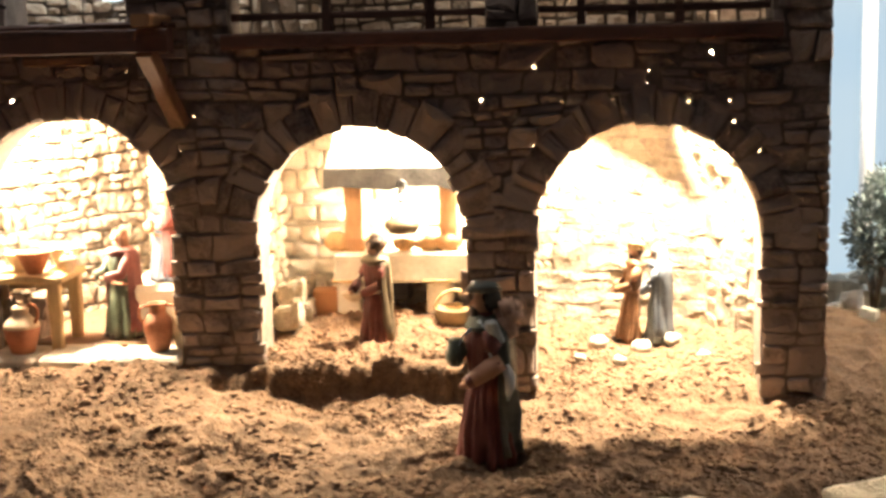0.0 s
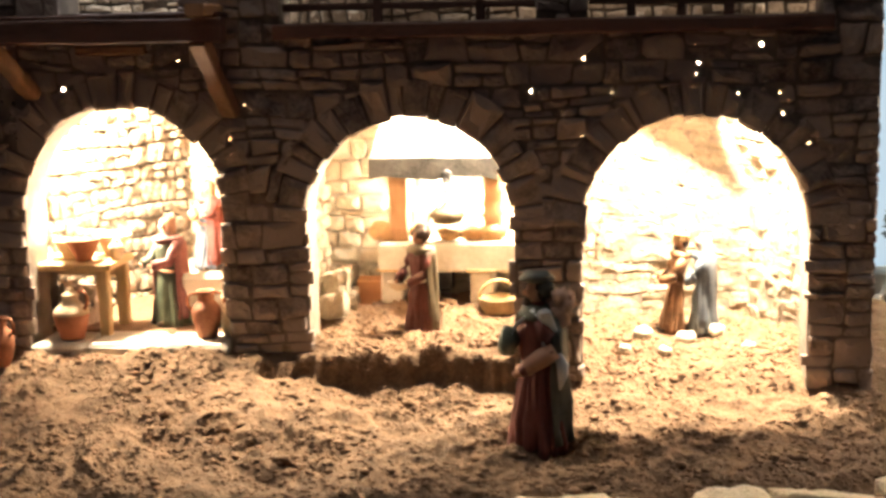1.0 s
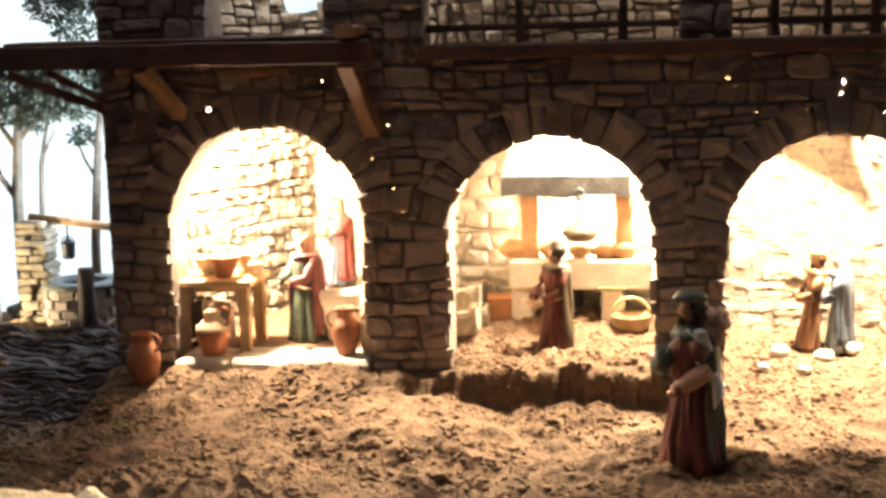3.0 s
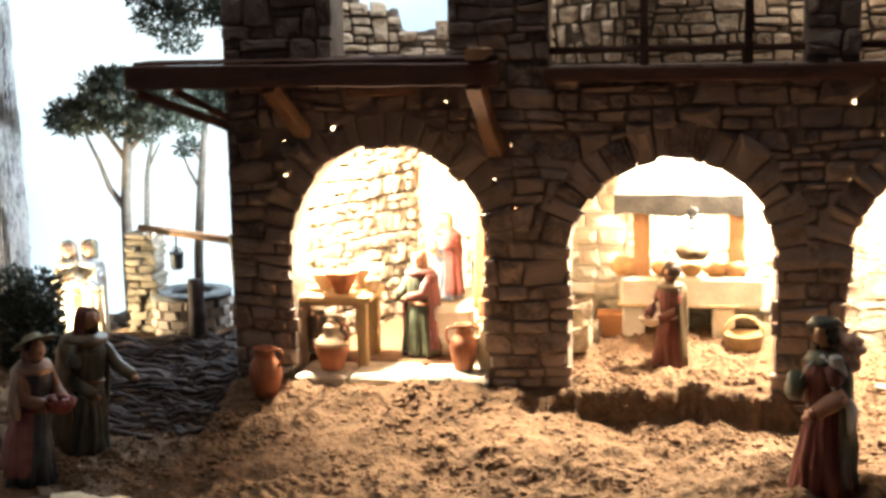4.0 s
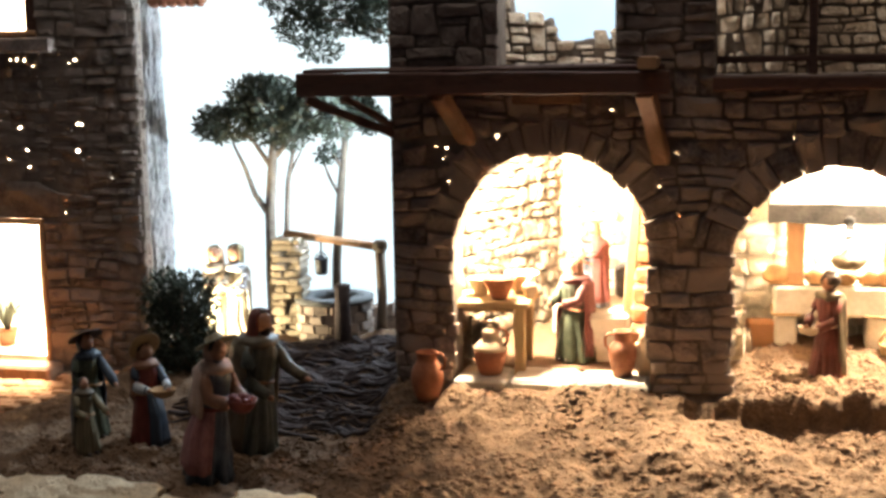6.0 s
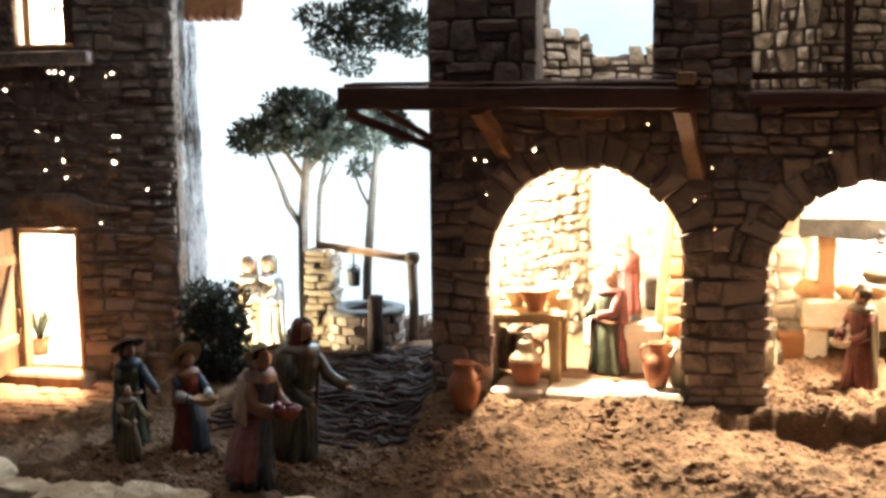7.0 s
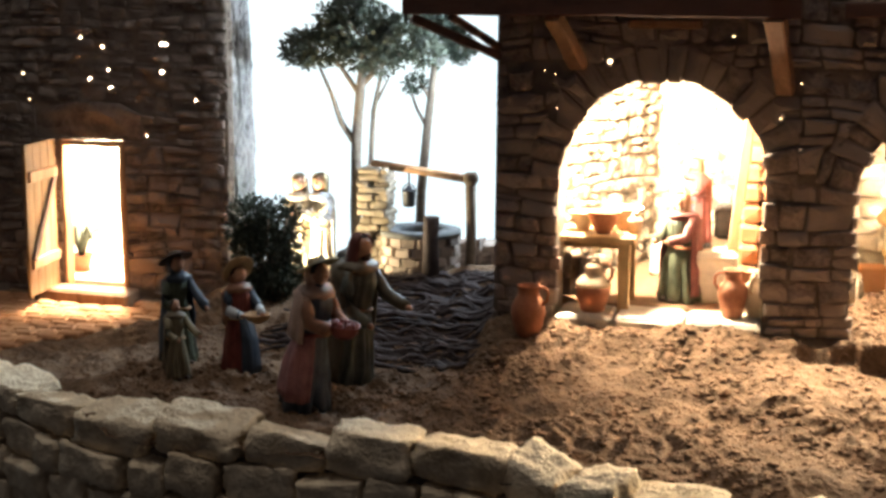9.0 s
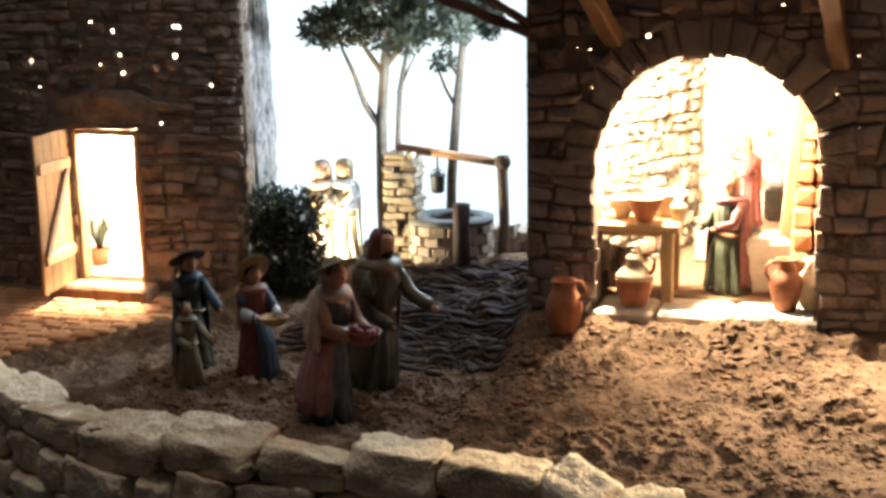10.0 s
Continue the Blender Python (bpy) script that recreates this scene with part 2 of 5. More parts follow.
def part(name, shape, mats, parent, label=""):
    ob = new(name, shape.mesh(name, listed(mats)))
    ob.parent = parent
    return tagged(ob, label)


def single(name, shape, mats, label, category, group="", kind="", place=None):
    ob = new(name, shape.mesh(name, listed(mats)))
    if place is not None:
        ob.matrix_basis = place if isinstance(place, Matrix) else Matrix.Translation(place)
    return tagged(ob, label, category, group, kind)


def thing(name, place, label, category, group=""):
    ob = new(name)
    ob.empty_display_size = 0.02
    ob.matrix_basis = place if isinstance(place, Matrix) else Matrix.Translation(place)
    return tagged(ob, label, category, group)


def clip(poly, px, py, nx, ny):
    """The part of a flat polygon on the side of (px, py) to which (nx, ny) points."""
    out = []
    for i, a in enumerate(poly):
        b = poly[(i + 1) % len(poly)]
        da, db = (a[0] - px) * nx + (a[1] - py) * ny, (b[0] - px) * nx + (b[1] - py) * ny
        if da >= 0:
            out.append(a)
        if (da >= 0) != (db >= 0):
            k = da / (da - db)
            out.append((a[0] + k * (b[0] - a[0]), a[1] + k * (b[1] - a[1])))
    return out


def area(poly):
    return 0.5 * sum(a[0] * b[1] - b[0] * a[1] for a, b in zip(poly, poly[1:] + poly[:1]))


def sheet(outline, holes, thick, frame_m, flare=()):
    """A wall: a flat outline with holes, given in (u, v), made thick towards +w; frame_m lays (u, w, v) into the world."""
    from mathutils.geometry import tessellate_polygon
    loops = [outline] + list(holes)
    flat = [p for lp in loops for p in lp]
    rear_loops = list(loops)
    for i, k in enumerate(flare):
        if k:
            lp = loops[1 + i]
            cu, cv = sum(p[0] for p in lp) / len(lp), sum(p[1] for p in lp) / len(lp)
            rear_loops[1 + i] = [(cu + k[1] + (u - cu) * k[0], cv + (v - cv) * k[0]) for u, v in lp]
    rear = [p for lp in rear_loops for p in lp]
    n = len(flat)
    verts = [frame_m @ Vector((u, 0, v)) for u, v in flat] + [frame_m @ Vector((u, thick, v)) for u, v in rear]
    faces = []
    for some, pts, back in ((loops, flat, False), (rear_loops, rear, True)):
        for a, b, c in tessellate_polygon([[Vector((u, v, 0)) for u, v in lp] for lp in some]):
            (ax, ay), (bx, by), (cx, cy) = pts[a], pts[b], pts[c]
            if (bx - ax) * (cy - ay) - (by - ay) * (cx - ax) < 0:
                b, c = c, b
            faces.append((a + n, c + n, b + n) if back else (a, b, c))
    k = 0
    for lp in loops:
        turn = area(lp) > 0
        hole = lp is not outline
        for i in range(len(lp)):
            a, b = k + i, k + (i + 1) % len(lp)
            faces.append((b, a, a + n, b + n) if turn != hole else (a, b, b + n, a + n))
        k += len(lp)
    return Shape().add(verts, faces, 0, False)


def arch_line(c, r, spring, foot=-0.03, n=22):
    """The outline of a round arch from its right foot over the top to its left foot."""
    pts = [(c + r, foot)] + [(c + r * math.cos(math.pi * i / n), spring + r * math.sin(math.pi * i / n)) for i in range(n + 1)]
    return pts + [(c - r, foot)]


def circle(u, v, r, n=7, seed=0):
    q = random.Random(seed)
    return [(u + r * q.uniform(0.7, 1.25) * math.cos(2 * math.pi * i / n), v + r * q.uniform(0.7, 1.25) * math.sin(2 * math.pi * i / n)) for i in range(n)]


def stone_shape(poly, proud, sunk, frame_m, q):
    """One stone: a flat outline with broken front edges and an uneven, slightly domed face."""
    if area(poly) < 0:
        poly = poly[::-1]
    cu, cv = sum(p[0] for p in poly) / len(poly), sum(p[1] for p in poly) / len(poly)
    tilt_u, tilt_v = q.uniform(-0.10, 0.10), q.uniform(-0.16, 0.16)

    def ring(k, w, lean=0.0):
        return [frame_m @ Vector((cu + (u - cu) * k, w - lean * ((u - cu) * tilt_u + (v - cv) * tilt_v) + (q.uniform(-1, 1) * 0.0008 if lean else 0), cv + (v - cv) * k)) for u, v in poly]

    return Shape().loft([ring(0.97, sunk), ring(1.0, -proud * 0.40), ring(0.975, -proud * 0.8, 1), ring(0.84, -proud, 1), ring(0.42, -proud * 1.12, 1)], smooth=False)


def rubble(u0, u1, v0, v1, course, length, q):
    """Outlines of rubble stones: uneven beds cut into blocks, and blocks into smaller stones, all a little warped."""
    out = []

    def split(poly):
        us, vs = [p[0] for p in poly], [p[1] for p in poly]
        w, h = max(us) - min(us), max(vs) - min(vs)
        mu, mv = (max(us) + min(us)) / 2, (max(vs) + min(vs)) / 2
        if h > course[1] * 1.25 or (h > course[0] * 1.7 and q.random() < 0.35):
            at, lean = min(vs) + h * q.uniform(0.3, 0.7), q.uniform(-0.10, 0.10)
            halves = clip(poly, mu, at, lean, 1), clip(poly, mu, at, -lean, -1)
        elif w > length[1] or (w > length[0] * 1.9 and w > h * 1.2 and q.random() < 0.45):
            at, lean = min(us) + w * q.uniform(0.32, 0.68), q.uniform(-0.22, 0.22)
            halves = clip(poly, at, mv, 1, lean), clip(poly, at, mv, -1, -lean)
        else:
            out.append(poly)
            return
        for half in halves:
            if len(half) >= 3:
                split(half)

    v = v0
    while v < v1 - 0.004:
        h = q.uniform(course[0] * 1.1, course[1] * 2.0)
        if v1 - v - h < course[0]:
            h = v1 - v
        u, lean = u0 - q.random() * length[0], 0.0
        while u < u1:
            w, turn = q.uniform(length[0] * 1.1, length[1] * 1.5), q.uniform(-0.10, 0.10) * h
            split([(u - lean, v), (u + w - turn, v), (u + w + turn, v + h), (u + lean, v + h)])
            u, lean = u + w, turn
        v += h

    def warp(p):
        at = Vector((p[0] * 9, p[1] * 9, u0 * 7))
        return (p[0] + 0.004 * noise.noise(at), p[1] + 0.007 * noise.noise(at + Vector((0, 0, 9))))

    edge = [(u0, 0, 1, 0), (u1, 0, -1, 0), (0, v0, 0, 1), (0, v1, 0, -1)]
    for poly in out:
        poly = [warp(p) for p in poly]
        for cut in edge:
            if len(poly) >= 3:
                poly = clip(poly, *cut)
        if len(poly) >= 3:
            yield poly


def worn_outline(poly, joint, q):
    """Draws a stone's outline in by the joint, breaks its corners and makes its sides uneven."""
    us, vs = [p[0] for p in poly], [p[1] for p in poly]
    cu, cv = sum(us) / len(us), sum(vs) / len(vs)
    w, h = max(us) - min(us), max(vs) - min(vs)
    ku, kv = max(0.5, 1 - 2 * joint / w), max(0.5, 1 - 2 * joint / h)
    poly = [(cu + (u - cu) * ku, cv + (v - cv) * kv) for u, v in poly]
    jit = min(0.0022, h * 0.08, w * 0.08)
    out = []
    for i, p in enumerate(poly):
        a, b = poly[i - 1], poly[(i + 1) % len(poly)]
        ca, cb = q.uniform(0.06, 0.26), q.uniform(0.06, 0.26)
        if q.random() < 0.7:
            out += [(p[0] + (a[0] - p[0]) * ca, p[1] + (a[1] - p[1]) * ca), (p[0] + (b[0] - p[0]) * cb, p[1] + (b[1] - p[1]) * cb)]
        else:
            out.append((p[0] + q.uniform(-jit, jit), p[1] + q.uniform(-jit, jit)))
        if math.hypot(b[0] - p[0], b[1] - p[1]) > 0.02:
            k = q.uniform(0.42, 0.58)
            out.append((p[0] + (b[0] - p[0]) * k + q.uniform(-jit, jit) * 0.7, p[1] + (b[1] - p[1]) * k + q.uniform(-jit, jit) * 0.7))
    return out


def masonry(parent, u0, u1, v0, v1, frame_m, course=(0.016, 0.027), length=(0.028, 0.07), proud=(0.003, 0.008), sunk=0.004,
            arches=(), boxes=(), gaps=(), joint=0.0011, mat=None, name="stone", seed=1, top=None):
    """Rubble courses as separate stones on a wall, cut round arches, square openings and small gaps."""
    q = random.Random(seed)
    count = 0
    for poly in rubble(u0, u1, v0, v1, course, length, q):
        poly = worn_outline(poly, joint, q)
        for c, r, ring, spring in arches:
            cu, cv = sum(p[0] for p in poly) / len(poly), sum(p[1] for p in poly) / len(poly)
            if cv < spring:
                if abs(cu - c) < r + 0.05:
                    s = 1 if cu > c else -1
                    poly = clip(poly, c + s * (r + q.uniform(-0.0065, 0.002)), 0, s, 0)
            else:
                d = math.hypot(cu - c, cv - spring)
                if d < r + ring + 0.05:
                    nu, nv = (cu - c) / d, (cv - spring) / d
                    poly = clip(poly, c + nu * (r + ring * 0.93), spring + nv * (r + ring * 0.93), nu, nv)
            if len(poly) < 3:
                break
        for bu0, bu1, bv0, bv1 in boxes:
            if len(poly) < 3:
                break
            cu, cv = sum(p[0] for p in poly) / len(poly), sum(p[1] for p in poly) / len(poly)
            if bu0 - 0.06 < cu < bu1 + 0.06 and bv0 - 0.04 < cv < bv1 + 0.04:
                best = max(((bu0 - cu, (bu0, 0, -1, 0)), (cu - bu1, (bu1, 0, 1, 0)), (bv0 - cv, (0, bv0, 0, -1)), (cv - bv1, (0, bv1, 0, 1))))
                poly = clip(poly, *best[1]) if best[0] > -0.02 else []
        for gu, gv, gr in gaps:
            if len(poly) < 3:
                break
            cu, cv = sum(p[0] for p in poly) / len(poly), sum(p[1] for p in poly) / len(poly)
            d = math.hypot(cu - gu, cv - gv) or 1e-6
            if d < 0.06:
                poly = clip(poly, gu + (cu - gu) / d * gr, gv + (cv - gv) / d * gr, (cu - gu) / d, (cv - gv) / d)
        if len(poly) >= 3 and top is not None and sum(p[1] for p in poly) / len(poly) > top(sum(p[0] for p in poly) / len(poly)) - 0.004:
            continue
        if len(poly) < 3 or abs(area(poly)) < 4e-5:
            continue
        part(name, stone_shape(poly, q.uniform(*proud), sunk, frame_m, q), mat or STONE, parent)
        count += 1
    for c, r, ring, spring in arches:
        if ring < 0.005:
            continue
        n = int(math.pi * (r + ring / 2) / 0.021)
        cuts = [math.pi * (i + (q.uniform(-0.32, 0.32) if 0 < i < n else 0)) / n for i in range(n + 1)]
        for a, b in zip(cuts, cuts[1:]):
            a, b = a + 0.006, b - 0.006
            r0, r1 = r + q.uniform(-0.0045, 0.0012), r + ring * q.uniform(0.9, 1.35)
            poly = [(c + rr * math.cos(t), spring + rr * math.sin(t)) for rr, t in ((r0, a), (r1, a), (r1, (a + b) / 2), (r1, b), (r0, b))]
            for gu, gv, gr in gaps:
                cu, cv = sum(p[0] for p in poly) / len(poly), sum(p[1] for p in poly) / len(poly)
                d = math.hypot(cu - gu, cv - gv) or 1e-6
                if d < 0.05:
                    poly = clip(poly, gu + (cu - gu) / d * gr, gv + (cv - gv) / d * gr, (cu - gu) / d, (cv - gv) / d)
            if len(poly) >= 3 and abs(area(poly)) > 3e-5:
                part("arch_stone", stone_shape(poly, q.uniform(0.003, 0.007), sunk, frame_m, q), mat or STONE, parent)
    return count


# ---- ground ----


def smooth(a, b, x):
    k = min(1.0, max(0.0, (x - a) / (b - a)))
    return k * k * (3 - 2 * k)


# The front rim of the table, which the dry wall follows.
RIM = [(-1.70, 0.34), (-1.05, 0.10), (-0.80, -0.02), (-0.60, -0.13), (-0.47, -0.205), (-0.38, -0.262), (-0.29, -0.310), (-0.20, -0.325), (-0.08, -0.325), (0.05, -0.322), (0.12, -0.345), (0.19, -0.388), (0.27, -0.380),
       (0.42, -0.370), (0.60, -0.342), (0.78, -0.300), (0.95, -0.262), (1.15, -0.20), (1.40, -0.12)]


def rim_y(x):
    for (ax, ay), (bx, by) in zip(RIM, RIM[1:]):
        if ax <= x <= bx:
            return ay + (by - ay) * (x - ax) / (bx - ax)
    return RIM[0][1] if x < RIM[0][0] else RIM[-1][1]


def level(x, y):
    """The height of the soil, without its clods."""
    inside = smooth(-0.03, 0.02, x) * (1 - smooth(0.93, 1.0, x))
    z = 0.0
    edge = -0.020 + 0.006 * math.sin(16 * x) + 0.012 * noise.noise(Vector((x * 45, 3, 0))) + 0.005 * noise.noise(Vector((x * 130, 8, 0)))
    hearth_zone = smooth(0.285, 0.440, x + 0.012 * noise.noise(Vector((x * 60, y * 60, 4))))
    low = 0.034 - 0.022 * hearth_zone
    step = smooth(0.295, 0.330, x + 0.012 * noise.noise(Vector((x * 60, y * 60, 4))))
    bank = low * smooth(-0.21, -0.02, y) + (0.046 - low) * (smooth(edge - 0.006, edge + 0.006, y) * step + smooth(-0.03, 0.02, y) * (1 - step))
    ramp = 0.044 * smooth(-0.06, 0.10, y)
    soft = smooth(0.585, 0.635, x + 0.01 * noise.noise(Vector((x * 50, y * 50, 8))))
    z += inside * (bank * (1 - soft) + ramp * soft)
    z += 0.015 * smooth(0.345, 0.385, x) * (1 - soft) * smooth(0.085, 0.155, y)
    z += smooth(0.93, 1.0, x) * 0.045 * smooth(-0.12, 0.2, y)
    slope = (1 - smooth(-0.03, 0.03, x)) * smooth(-0.46, -0.36, x)
    z += slope * (0.030 * smooth(-0.09, 0.22, y) + 0.012 * smooth(-0.14, -0.02, x) * smooth(-0.1, 0.0, y))
    z += 0.011 * smooth(0.06, 0.09, x) * (1 - smooth(0.27, 0.30, x)) * smooth(-0.065, -0.025, y) * (1 - smooth(-0.020, -0.006, y))
    z -= 0.014 * (1 - smooth(-0.5, -0.3, x))
    z += 0.006 * math.exp(-((x - 0.04) ** 2 + (y + 0.03) ** 2) / 0.003)
    z -= 0.012 * (1 - smooth(0.015, 0.05, y - rim_y(x)))
    z -= 0.20 * smooth(0.34, 0.75, y)
    if y < 0.19:
        z -= 0.008 * smooth(0.0, 0.03, pave_depth(x, y))
    return z


def pave_depth(x, y):
    """How far (x, y) lies inside the brick paving before the house door."""
    edge = (y + 0.09) * 0.507 - (x + 0.55) * 0.862
    return min(edge, y + 0.20, 0.18 - y + 0.03, -0.45 - x + 0.03)


def rough_soil(x, y):
    p = Vector((x, y, 0))
    k = 1.0 if y < 0.25 else 0.7
    big = 0.007 * noise.noise(p * 14) + 0.008 * noise.noise(p * 31 + Vector((5, 1, 0)))
    fine = 0.0012 * noise.noise(p * 330)
    lump = max(0.0, noise.noise(p * 75 + Vector((2, 7, 0)))) * 0.0034 + max(0.0, noise.noise(p * 150)) * 0.0020
    clump = max(0.0, 0.55 - abs(noise.noise(p * 38 + Vector((1, 4, 0)))) * 2.2) * 0.013 * (0.5 + noise.noise(p * 9 + Vector((8, 2, 0))))
    lump += max(0.0, clump)
    ridge = 0.0
    if x < 0.0 and y > -0.08:
        s = smooth(-0.34, -0.22, x) * (1 - smooth(0.26, 0.36, y)) * smooth(-0.08, -0.02, y)
        ridge = s * 0.007 * abs(math.sin(68 * (y + 0.25 * x) + 3.0 * noise.noise(p * 11)))
    flat = 1 - 0.85 * smooth(-0.01, 0.02, pave_depth(x, y)) if x < -0.4 else 1.0
    return flat * (k * (big + lump + fine) + ridge)


def ground():
    s = Shape()
    step = 0.0028
    u0, u1, v1 = -1.2, 1.35, 0.30
    nx = int((u1 - u0) / step) + 1
    ny = 215
    verts = []
    for j in range(ny):
        for i in range(nx):
            x = u0 + (u1 - u0) * i / (nx - 1)
            low = rim_y(x) - 0.025
            y = low + (v1 - low) * j / (ny - 1)
            verts.append((x, y, level(x, y) + rough_soil(x, y)))
    faces = [(j * nx + i, j * nx + i + 1, (j + 1) * nx + i + 1, (j + 1) * nx + i) for j in range(ny - 1) for i in range(nx - 1)]
    s.add(verts, faces)
    nx2, ny2 = 160, 60
    verts = [(-1.3 + 3.0 * i / nx2, 0.29 + 1.2 * j / ny2) for j in range(ny2 + 1) for i in range(nx2 + 1)]
    verts = [(x, y, level(x, y) + rough_soil(x, y) - 0.002) for x, y in verts]
    faces = [(j * (nx2 + 1) + i, j * (nx2 + 1) + i + 1, (j + 1) * (nx2 + 1) + i + 1, (j + 1) * (nx2 + 1) + i) for j in range(ny2) for i in range(nx2)]
    s.add(verts, faces)
    return single("ground", s, SOIL, "loose brown crumbly soil spread over the display table", "ground", kind="structure")


ground()

hall = Shape().add([(-6, -6, -0.9), (6, -6, -0.9), (6, 6, -0.9), (-6, 6, -0.9)], [(0, 1, 2, 3)])
single("floor", hall, DARK, "dark floor of the exhibition hall", "floor", kind="structure")

# ---- main building ----
WALL_THICK = 0.05
FRONT = Matrix.Identity(4)
ARCHES = [(0.177, 0.109, 0.032, 0.198), (0.4795, 0.108, 0.032, 0.184), (0.768, 0.112, 0.032, 0.178)]
GAPS = [(0.658, 0.346, 0.0028), (0.769, 0.3395, 0.0028), (0.767, 0.3284, 0.0018), (0.830, 0.3565, 0.0030), (0.852, 0.289, 0.0020), (0.877, 0.2595, 0.0018), (0.848, 0.309, 0.0015), (0.808, 0.3092, 0.0014),
        (0.735, 0.3132, 0.0015), (0.686, 0.312, 0.0013), (0.637, 0.2943, 0.0024), (0.656, 0.2687, 0.0014), (0.605, 0.315, 0.0015), (0.433, 0.321, 0.0014),
        (0.120, 0.3238, 0.0034), (0.0885, 0.3249, 0.0020), (0.0640, 0.3100, 0.0028), (0.0512, 0.3122, 0.0018), (0.0260, 0.3140, 0.0020), (0.0600, 0.2990, 0.0017), (0.0650, 0.2740, 0.0014),
        (0.244, 0.3513, 0.0020), (0.3127, 0.3051, 0.0016), (0.2945, 0.2697, 0.0019), (0.3162, 0.2384, 0.0017), (0.3254, 0.2135, 0.0014)]
GAPS = [(u, v, r * 0.75) for u, v, r in GAPS]
WINDOWS = [(0.122, 0.248, 0.401, 0.62), (0.352, 0.611, 0.386, 0.62), (0.662, 0.888, 0.386, 0.62)]


def flares(gaps, openings, depth, middle):
    """How much each chink widens towards the back, and how far it slants away from the wall's middle, without meeting its neighbours."""
    out = []
    for i, (u, v, r) in enumerate(gaps):
        slant = (u - middle) * depth * 0.6
        room = min([math.hypot(u - a, v - b) * 0.45 for k, (a, b, _) in enumerate(gaps) if k != i] + [f(u + slant, v) * 0.8 for f in openings] + [0.014])
        out.append((max(1.0, room / (r * 1.05 * 1.25)), slant))
    return out


def main_front():
    outline = [(0.0, -0.03)]
    for c, r, ring, spring in ARCHES:
        outline += arch_line(c, r, spring)[::-1]
    outline += [(0.942, -0.03), (0.945, 0.66), (0.0, 0.66)]
    holes = [[(a, c), (b, c), (b, d), (a, d)] for a, b, c, d in WINDOWS] + [circle(u, v, r * 1.05, seed=i) for i, (u, v, r) in enumerate(GAPS)]
    wall = single("wall_front", sheet(outline, holes, WALL_THICK, FRONT, [0] * len(WINDOWS) + flares(GAPS, [lambda u, v, a=a: math.hypot(u - a[0], max(0.0, v - a[3])) - a[1] for a in ARCHES] + [lambda u, v: u, lambda u, v: 0.386 - v], WALL_THICK, 0.5)), MORTAR, "rough dry-stone front wall with three round arches and small chinks of light", "wall", kind="structure")
    masonry(wall, 0.0, 0.945, 0.0, 0.66, FRONT, arches=ARCHES, boxes=WINDOWS, gaps=GAPS, seed=11, length=(0.024, 0.062), course=(0.012, 0.030), proud=(0.0015, 0.0075))
    return wall


main_front()


def side_frame(x, y, facing):
    """A wall that runs back from (x, y): facing +1 shows its face to +x, -1 to -x."""
    if facing > 0:
        return Matrix(((0, -1, 0, x), (1, 0, 0, y), (0, 0, 1, 0), (0, 0, 0, 1)))
    return Matrix(((0, 1, 0, x), (-1, 0, 0, y), (0, 0, 1, 0), (0, 0, 0, 1)))


def plain_wall(name, u0, u1, v0, v1, thick, m, label, seed, mat=MORTAR, stone=STONE, course=(0.016, 0.027), length=(0.025, 0.06), jagged=None, boxes=(), proud=(0.003, 0.008), joint=0.0011):
    if jagged:
        n = 170
        outline = [(u0, v0), (u1, v0)] + [(u1 + (u0 - u1) * i / n, jagged(u1 + (u0 - u1) * i / n) - 0.007) for i in range(n + 1)]
    else:
        outline = [(u0, v0), (u1, v0), (u1, v1), (u0, v1)]
    holes = [[(a, c), (b, c), (b, d), (a, d)] for a, b, c, d in boxes]
    wall = single(name, sheet(outline, holes, thick, m), mat, label, "wall", kind="structure")
    masonry(wall, u0, u1, v0, v1, m, course=course, length=length, mat=stone, seed=seed, top=jagged, boxes=boxes, proud=proud, joint=joint)
    return wall


BACK_Y = 0.235


def two_faced(name, x0, x1, y0, y1, z1, label, seed, west=STONE, east=STONE):
    """A wall that runs back between two rooms, with stones on its west and east faces."""
    wall = single(name, sheet([(y0, -0.02), (y1, -0.02), (y1, z1), (y0, z1)], [], x1 - x0, side_frame(x1, 0, 1)), MORTAR, label, "wall", kind="structure")
    if east:
        masonry(wall, y0, y1, 0.0, z1, side_frame(x1, 0, 1), length=(0.025, 0.055), mat=east, seed=seed)
    if west:
        masonry(wall, -y1, -y0, 0.0, z1, side_frame(x0, 0, -1), length=(0.025, 0.055), mat=west, seed=seed + 1)
    return wall


plain_wall("wall_back_pottery", 0.135, 0.325, -0.02, 0.386, 0.03, Matrix.Translation((0, 0.342, 0)), "rubble stone back wall of the pottery room", 21, MORTAR, CAP_STONE, course=(0.014, 0.028), length=(0.022, 0.045), proud=(0.001, 0.005), joint=0.0004)
plain_wall("wall_back_hearth", 0.3422, 0.625, -0.02, 0.386, 0.03, Matrix.Translation((0, BACK_Y, 0)), "pale stone back wall behind the hearth", 22, PLASTER, PALE_STONE)
plain_wall("wall_back_stable", 0.625, 0.945, -0.02, 0.386, 0.03, Matrix.Translation((0, BACK_Y - 0.03, 0)), "pale rubble stone back wall of the stable room", 23, MORTAR, ROOM_STONE, course=(0.012, 0.028), proud=(0.0006, 0.0022), joint=0.0001)
oblique = Matrix.Translation((0.012, 0.0505, 0)) @ pose(0, 0, 0, 0, 0, 66.5)
